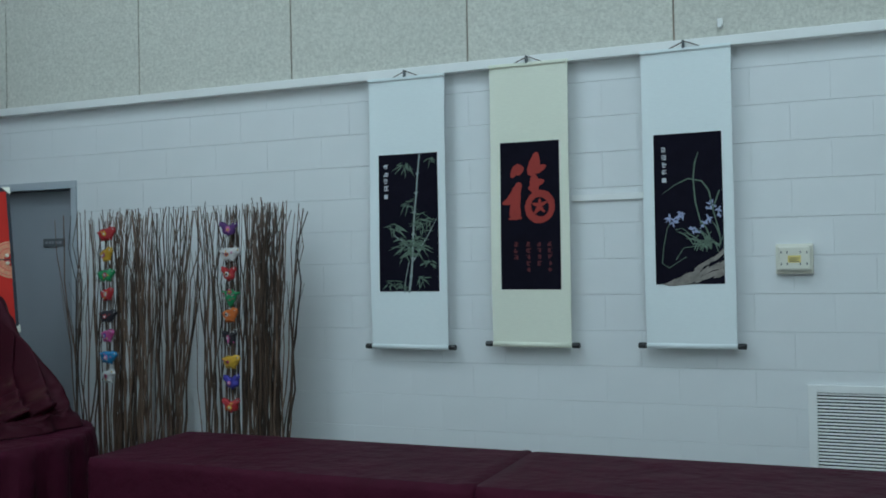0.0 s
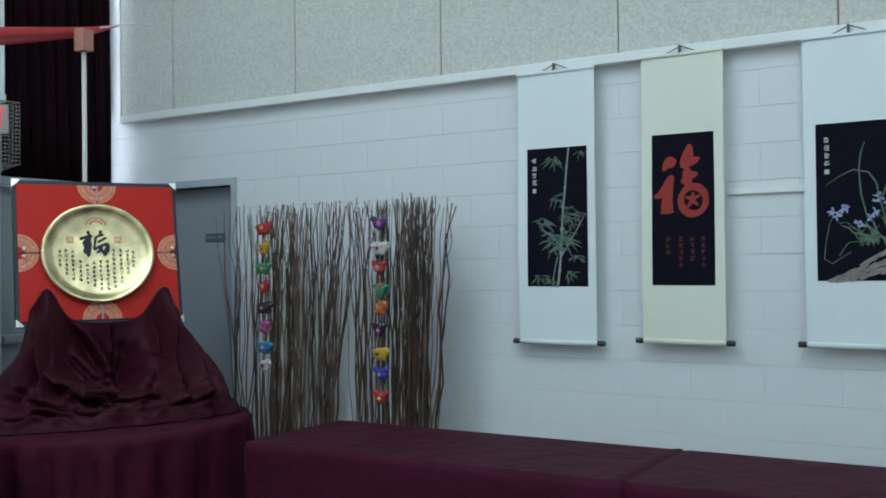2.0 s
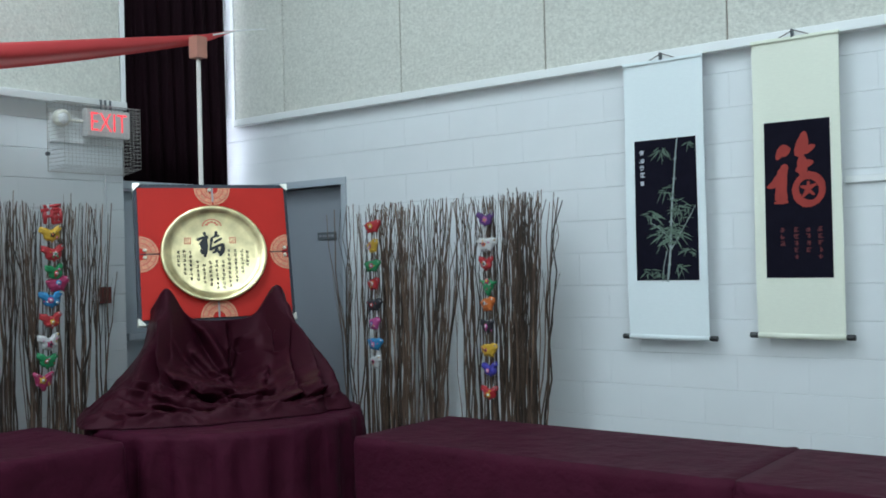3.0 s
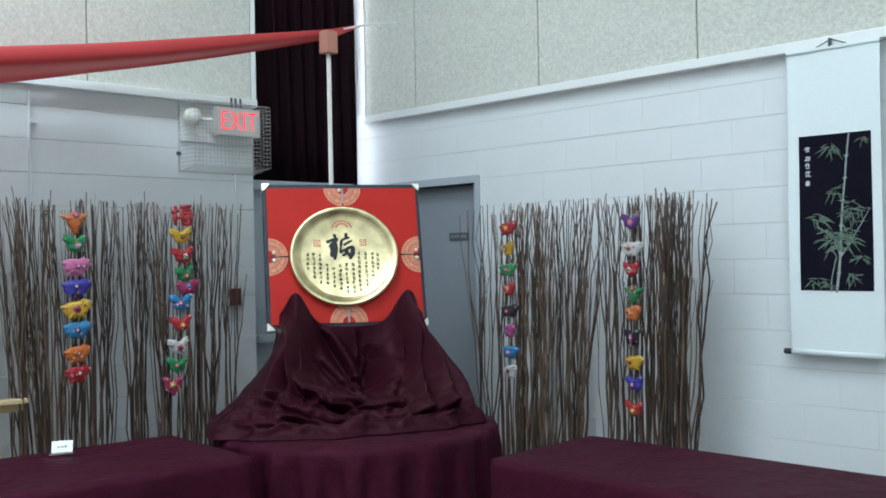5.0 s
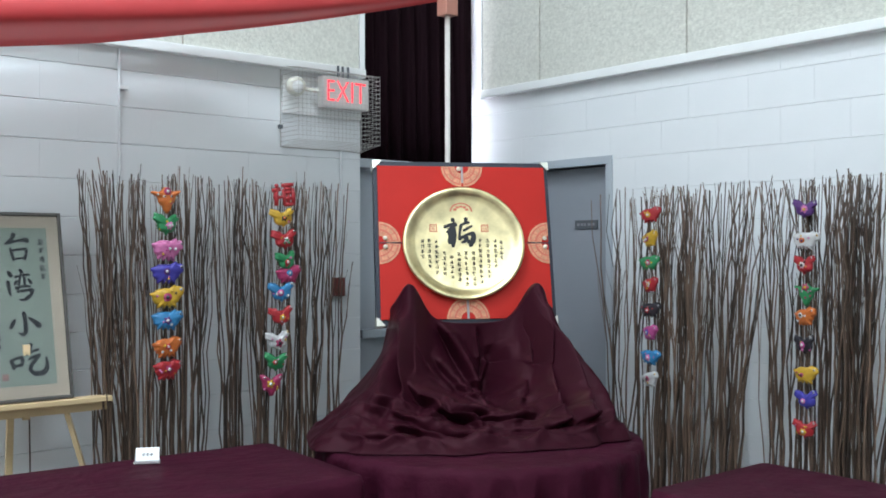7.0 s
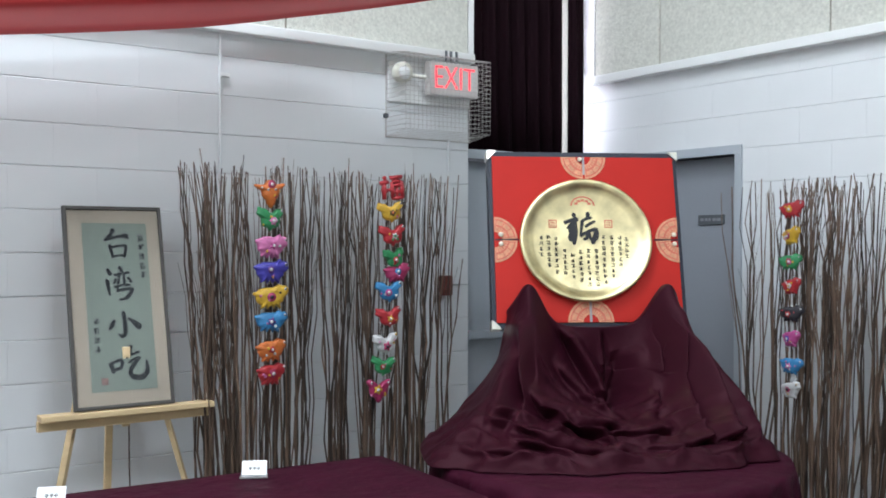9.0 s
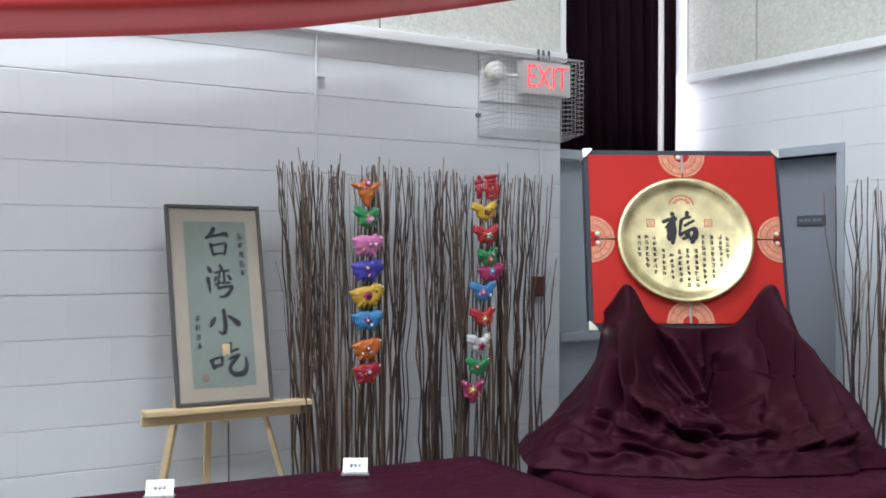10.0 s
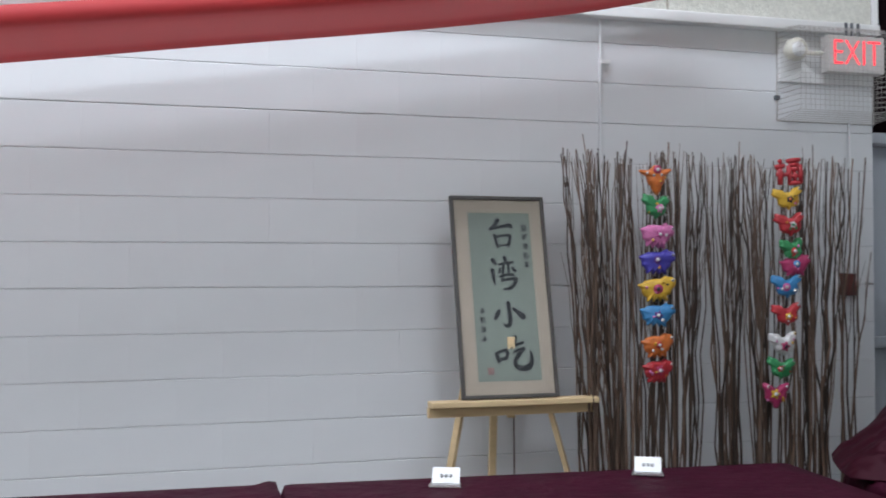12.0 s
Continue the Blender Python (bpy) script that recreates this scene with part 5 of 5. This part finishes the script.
part("mat", boxed((-FW / 2 + fwid, -0.002, fwid), (FW / 2 - fwid, 0.008, FH - fwid)), M_MAT, fr)
part("paper", boxed((-0.145, -0.0035, 0.075), (0.152, -0.0022, FH - 0.078)), M_PAPER, fr)
M_BRUSH = material("grey_black_ink", (0.012, 0.016, 0.018), 0.7, vary=0.2, scale=30)
tower = [
    [(-10, -64, 15), (-19, -44, 13), (-35, -29, 13), (-49, -18, 9)],
    [(-49, -18, 9), (-17, -29, 11), (23, -36, 12), (50, -38, 14)],
    [(33, -44, 10), (50, -29, 15)],
    [(-29, 6, 12), (-24, 30, 11), (-17, 60, 10)],
    [(-22, 14, 8), (13, 8, 9), (43, 4, 12), (40, 30, 12), (31, 58, 10)],
    [(-15, 54, 8), (8, 51, 7), (36, 49, 8)],
]
bay = [
    [(-51, -63, 13), (-39, -43, 13)],
    [(-55, -16, 15), (-51, 19, 13), (-47, 49, 6)],
    [(3, -73, 12), (11, -53, 12)],
    [(-23, -39, 8), (12, -47, 10), (42, -49, 9)],
    [(-1, -41, 9), (-8, -1, 10)],
    [(19, -43, 9), (19, -3, 10)],
    [(-17, -21, 9), (-25, -3, 9)],
    [(37, -26, 10), (49, -9, 12)],
    [(-23, 14, 9), (12, 4, 9), (42, 7, 10)],
    [(-15, 31, 9), (17, 24, 11), (52, 23, 13)],
    [(52, 23, 14), (42, 49, 15), (17, 69, 12), (-8, 69, 6)],
    [(-11, 14, 8), (-13, 34, 9)],
]
small = [
    [(-2, -52, 14), (2, -10, 14), (4, 40, 17), (-14, 55, 13), (-29, 40, 5)],
    [(-44, -17, 12), (-56, 5, 17), (-66, 20, 9)],
    [(19, -25, 10), (41, -8, 16), (64, 13, 22)],
]
eat = [
    [(-82, -5, 14), (-70, 33, 14)],
    [(-79, -5, 9), (-52, -15, 10), (-29, -18, 13), (-37, 20, 11)],
    [(-70, 23, 11), (-37, 18, 10)],
    [(8, -73, 15), (3, -50, 13), (-12, -25, 8)],
    [(-2, -35, 8), (23, -43, 10), (43, -48, 9)],
    [(-4, -5, 8), (23, -18, 10), (43, -22, 13)],
    [(43, -22, 13), (18, 5, 13), (-2, 30, 15), (3, 55, 17), (33, 65, 19), (63, 58, 19), (78, 30, 17), (73, -10, 6)],
]
for strokes, z, dx in ((tower, 0.748, 0.007), (bay, 0.562, 0.012), (small, 0.374, 0.020), (eat, 0.195, 0.031)):
    part("lettering", brush_bm(strokes, 0.105, Matrix.Translation((dx, -0.0044, z)) @ FLAT), M_BRUSH, fr)
for x, z, n, sz, sd in ((0.121, 0.775, 5, 0.034, 71), (-0.107, 0.390, 4, 0.032, 72)):
    bm = bmesh.new()
    glyph_column(bm, x, z, n, sz, 0, sd, 0.0005)
    bm.transform(Matrix.Translation((0, -0.0040, 0)) @ FLAT)
    part("script", bm, M_BRUSH, fr)
part("seal_mark", boxed((-0.100, -0.0048, 0.105), (-0.070, -0.0036, 0.137)), material("faded_seal_ink", (0.20, 0.12, 0.10), 0.7, vary=0.4, scale=60), fr)
M_PIC = bpy.data.materials.new("picture_glass")
M_PIC.use_nodes = True
pb = M_PIC.node_tree.nodes["Principled BSDF"]
pb.inputs["Transmission Weight"].default_value, pb.inputs["Roughness"].default_value, pb.inputs["IOR"].default_value = 1.0, 0.02, 1.2
gl = part("glass", boxed((-FW / 2 + fwid, -0.0085, fwid), (FW / 2 - fwid, -0.0065, FH - fwid)), M_PIC, fr)
gl.visible_shadow = False

# ---- name cards ----
M_CARD = material("white_card", (0.82, 0.84, 0.83), 0.6, vary=0.02)
M_CLEAR = bpy.data.materials.new("clear_acrylic")
M_CLEAR.use_nodes = True
cb = M_CLEAR.node_tree.nodes["Principled BSDF"]
cb.inputs["Transmission Weight"].default_value, cb.inputs["Roughness"].default_value, cb.inputs["Base Color"].default_value = 0.85, 0.08, (0.85, 0.83, 0.86, 1)


def name_card(m):
    t = thing("name_card", m, "small white name card in a clear acrylic holder", "card", "name cards on the table")
    part("holder_base", boxed((-0.078, -0.035, 0), (0.078, 0.04, 0.012), 0.004), M_CLEAR, t, "clear acrylic base")
    tilt = Matrix.Translation((0, 0.005, 0.0125)) @ Matrix.Rotation(radians(-40), 4, "X")
    part("card", boxed((-0.068, -0.002, 0), (0.068, 0.002, 0.088), 0.0008, tilt), M_CARD, t)
    bm = bmesh.new()
    for x in (-0.030, -0.008, 0.014):
        add_box(bm, (x, -0.0036, 0.036), (x + 0.018, -0.0022, 0.040), 0, tilt)
        add_box(bm, (x + 0.002, -0.0036, 0.044), (x + 0.016, -0.0022, 0.048), 0, tilt)
        add_box(bm, (x + 0.006, -0.0036, 0.028), (x + 0.011, -0.0022, 0.0355), 0, tilt)
    part("lettering", bm, M_INK, t)
    return t


name_card(pose(1.25, -3.2, 0.7445, 0, 0, 62) @ Matrix.Scale(0.72, 4))
name_card(pose(1.235, -3.97, 0.7445, 0, 0, 68) @ Matrix.Scale(0.72, 4))

# ---- banner pole and red banner ----
M_POLE = material("white_pole", (0.62, 0.58, 0.54), 0.4)
pole = thing("banner_pole", pose(0.725, -1.075, 0), "slim white pole with a wooden block at its top", "pole")
bm = bmesh.new()
add_tube(bm, [(0, 0, 0.012), (0, 0, 1.6), (0.0, 0.0, 3.08)], [0.016, 0.016, 0.016], 12)
part("shaft", bm, M_POLE, pole, smooth=True)
bm = bmesh.new()
add_tube(bm, [(0, 0, 0.0), (0, 0, 0.02), (0, 0, 0.03)], [0.22, 0.22, 0.05], 24)
part("foot", bm, M_POLE, pole)
part("block", boxed((-0.045, -0.045, 3.06), (0.045, 0.045, 3.21), 0.005), material("stained_wood_block", (0.45, 0.2, 0.15), 0.5, vary=0.15, stretch=(1, 1, 6)), pole, "reddish wooden block")
M_BANNER = material("red_banner_cloth", (0.62, 0.055, 0.060), 0.6, vary=0.08, scale=3, bump=0.0005, bump_scale=200, sheen=0.3)
bt = M_BANNER.node_tree
btr, bmx = bt.nodes.new("ShaderNodeBsdfTranslucent"), bt.nodes.new("ShaderNodeMixShader")
btr.inputs["Color"].default_value, bmx.inputs[0].default_value = (0.66, 0.09, 0.10, 1), 0.36
bt.links.new(bt.nodes["Principled BSDF"].outputs[0], bmx.inputs[1])
bt.links.new(btr.outputs[0], bmx.inputs[2])
bt.links.new(bmx.outputs[0], bt.nodes["Material Output"].inputs[0])
banner = thing("banner", None, "long red cloth banner sagging from a pole", "banner")


def banner_at(u, v):
    y = -0.62 - 6.6 * u
    q = -1.0 - y
    top = 3.25 - 0.20 * q + 0.0062 * q * q if q > 0 else 3.25 - 0.26 * q
    wid = 0.012 + 0.235 * (1 - math.exp(-max(0.0, q + 0.28) * 0.9)) - 0.03 * max(0.0, q - 2.0) + 0.020 * math.exp(-(((q - 1.6) / 0.8) ** 2))
    ease = min(1.0, max(0.0, q) / 1.5)
    x = 0.655 - 0.035 * ease + ease * (0.035 * math.sin(4.4 * v + 0.3) - 0.03 * (v - 0.5))
    back = min(1.0, max(0.0, v - 0.40) / 0.60)
    back = 0.40 * ease * back * back * (3 - 2 * back)
    z = top - wid * v + 0.004 * ease * math.sin(3 * q + 3 * v)
    return Vector((x - back, y, z + (z - 1.62) * back / 4.6))


bm = bmesh.new()
add_slab(bm, banner_at, 90, 12, (-0.002, 0, 0))
part("banner_cloth", bm, M_BANNER, banner, smooth=True)
bm = bmesh.new()
p0, p1 = banner_at(0, 0.5), banner_at(0.04, 0.3)
add_tube(bm, [tuple(p1), tuple(p0), tuple(p0 + Vector((0, 0.24, 0.05)))], [0.006, 0.006, 0.004], 6)
part("tie", bm, M_WHITE, banner)

# ---- concrete blocks, laid in running bond ----
BL = 2 * C


def block_mesh(length, c, d):
    """A painted block: chamfered along its long joints, nearly flush at its ends. Front towards -y."""
    bm = bmesh.new()
    e = 0.0003 if d < 0.004 else 0.0
    l, h = length, C - 0.0012
    back = [bm.verts.new(p) for p in ((0, 0.010, 0), (l, 0.010, 0), (l, 0.010, h), (0, 0.010, h))]
    mid = [bm.verts.new(p) for p in ((0, d * 0.4, 0), (l, d * 0.4, 0), (l, d, h), (0, d, h))]
    frt = [bm.verts.new(p) for p in ((e, 0, c), (l - e, 0, c), (l - e, 0, h - c), (e, 0, h - c))]
    for a, b in ((back, mid), (mid, frt)):
        for k in range(4):
            bm.faces.new((a[k], a[(k + 1) % 4], b[(k + 1) % 4], b[k]))
    bm.faces.new(frt)
    bmesh.ops.recalc_face_normals(bm, faces=bm.faces)
    me = bpy.data.meshes.new("block")
    bm.to_mesh(me)
    bm.free()
    me.materials.append(M_BLOCK)
    return me


block_cache = {}


def lay_blocks(wall, frame_m, start, stop, phase, holes, seed, rough, c, d):
    rnd = random.Random(seed)
    for k in range(14):
        z0 = C * k
        lean = rnd.gauss(0, 0.004)
        if z0 > RAIL0:
            break
        s = start - (start - phase) % BL + (C if k % 2 else 0.0)
        if s > start:
            s -= BL
        while s < stop:
            a, b = max(s, start), min(s + BL, stop)
            s += BL
            pieces = [(a, b)]
            for h0, h1, hz in holes:
                if z0 + 0.05 < hz:
                    pieces = [p for q0, q1 in pieces for p in ((q0, min(q1, h0)), (max(q0, h1), q1)) if p[1] - p[0] > 0.02]
            for q0, q1 in pieces:
                if q1 - q0 < 0.02:
                    continue
                key = (round(q1 - q0, 3), c, d)
                if key not in block_cache:
                    block_cache[key] = block_mesh(*key)
                ob = new("block", block_cache[key])
                ob.parent = wall
                ob.matrix_basis = frame_m @ Matrix.Translation((q0, rnd.uniform(-0.3, 0.3) * min(rough, 0.001), z0 + 0.0006)) @ Matrix.Rotation(lean + rnd.gauss(0, rough), 4, "X") @ Matrix.Rotation(rnd.gauss(0, rough), 4, "Z")


lay_blocks(wall_n, Matrix.Identity(4), -0.31, 8.6, 3.11 + C, [(DX0 - 0.051, DX1 + 0.051, DZ + 0.056)], 1, 0.0005, 0.0026, 0.0026)
lay_blocks(wall_w, pose(0, 0, 0, 0, 0, 90), -7.6, END - 0.001, END, [], 2, 0.0002, 0.0040, 0.0046)
tagged(part("wall_end", boxed((-0.21, END - 0.006, 0), (-0.004, END + 0.001, RAIL1 - 0.002)), M_BLOCK), "white painted end of the block wall", "wall", kind="structure")
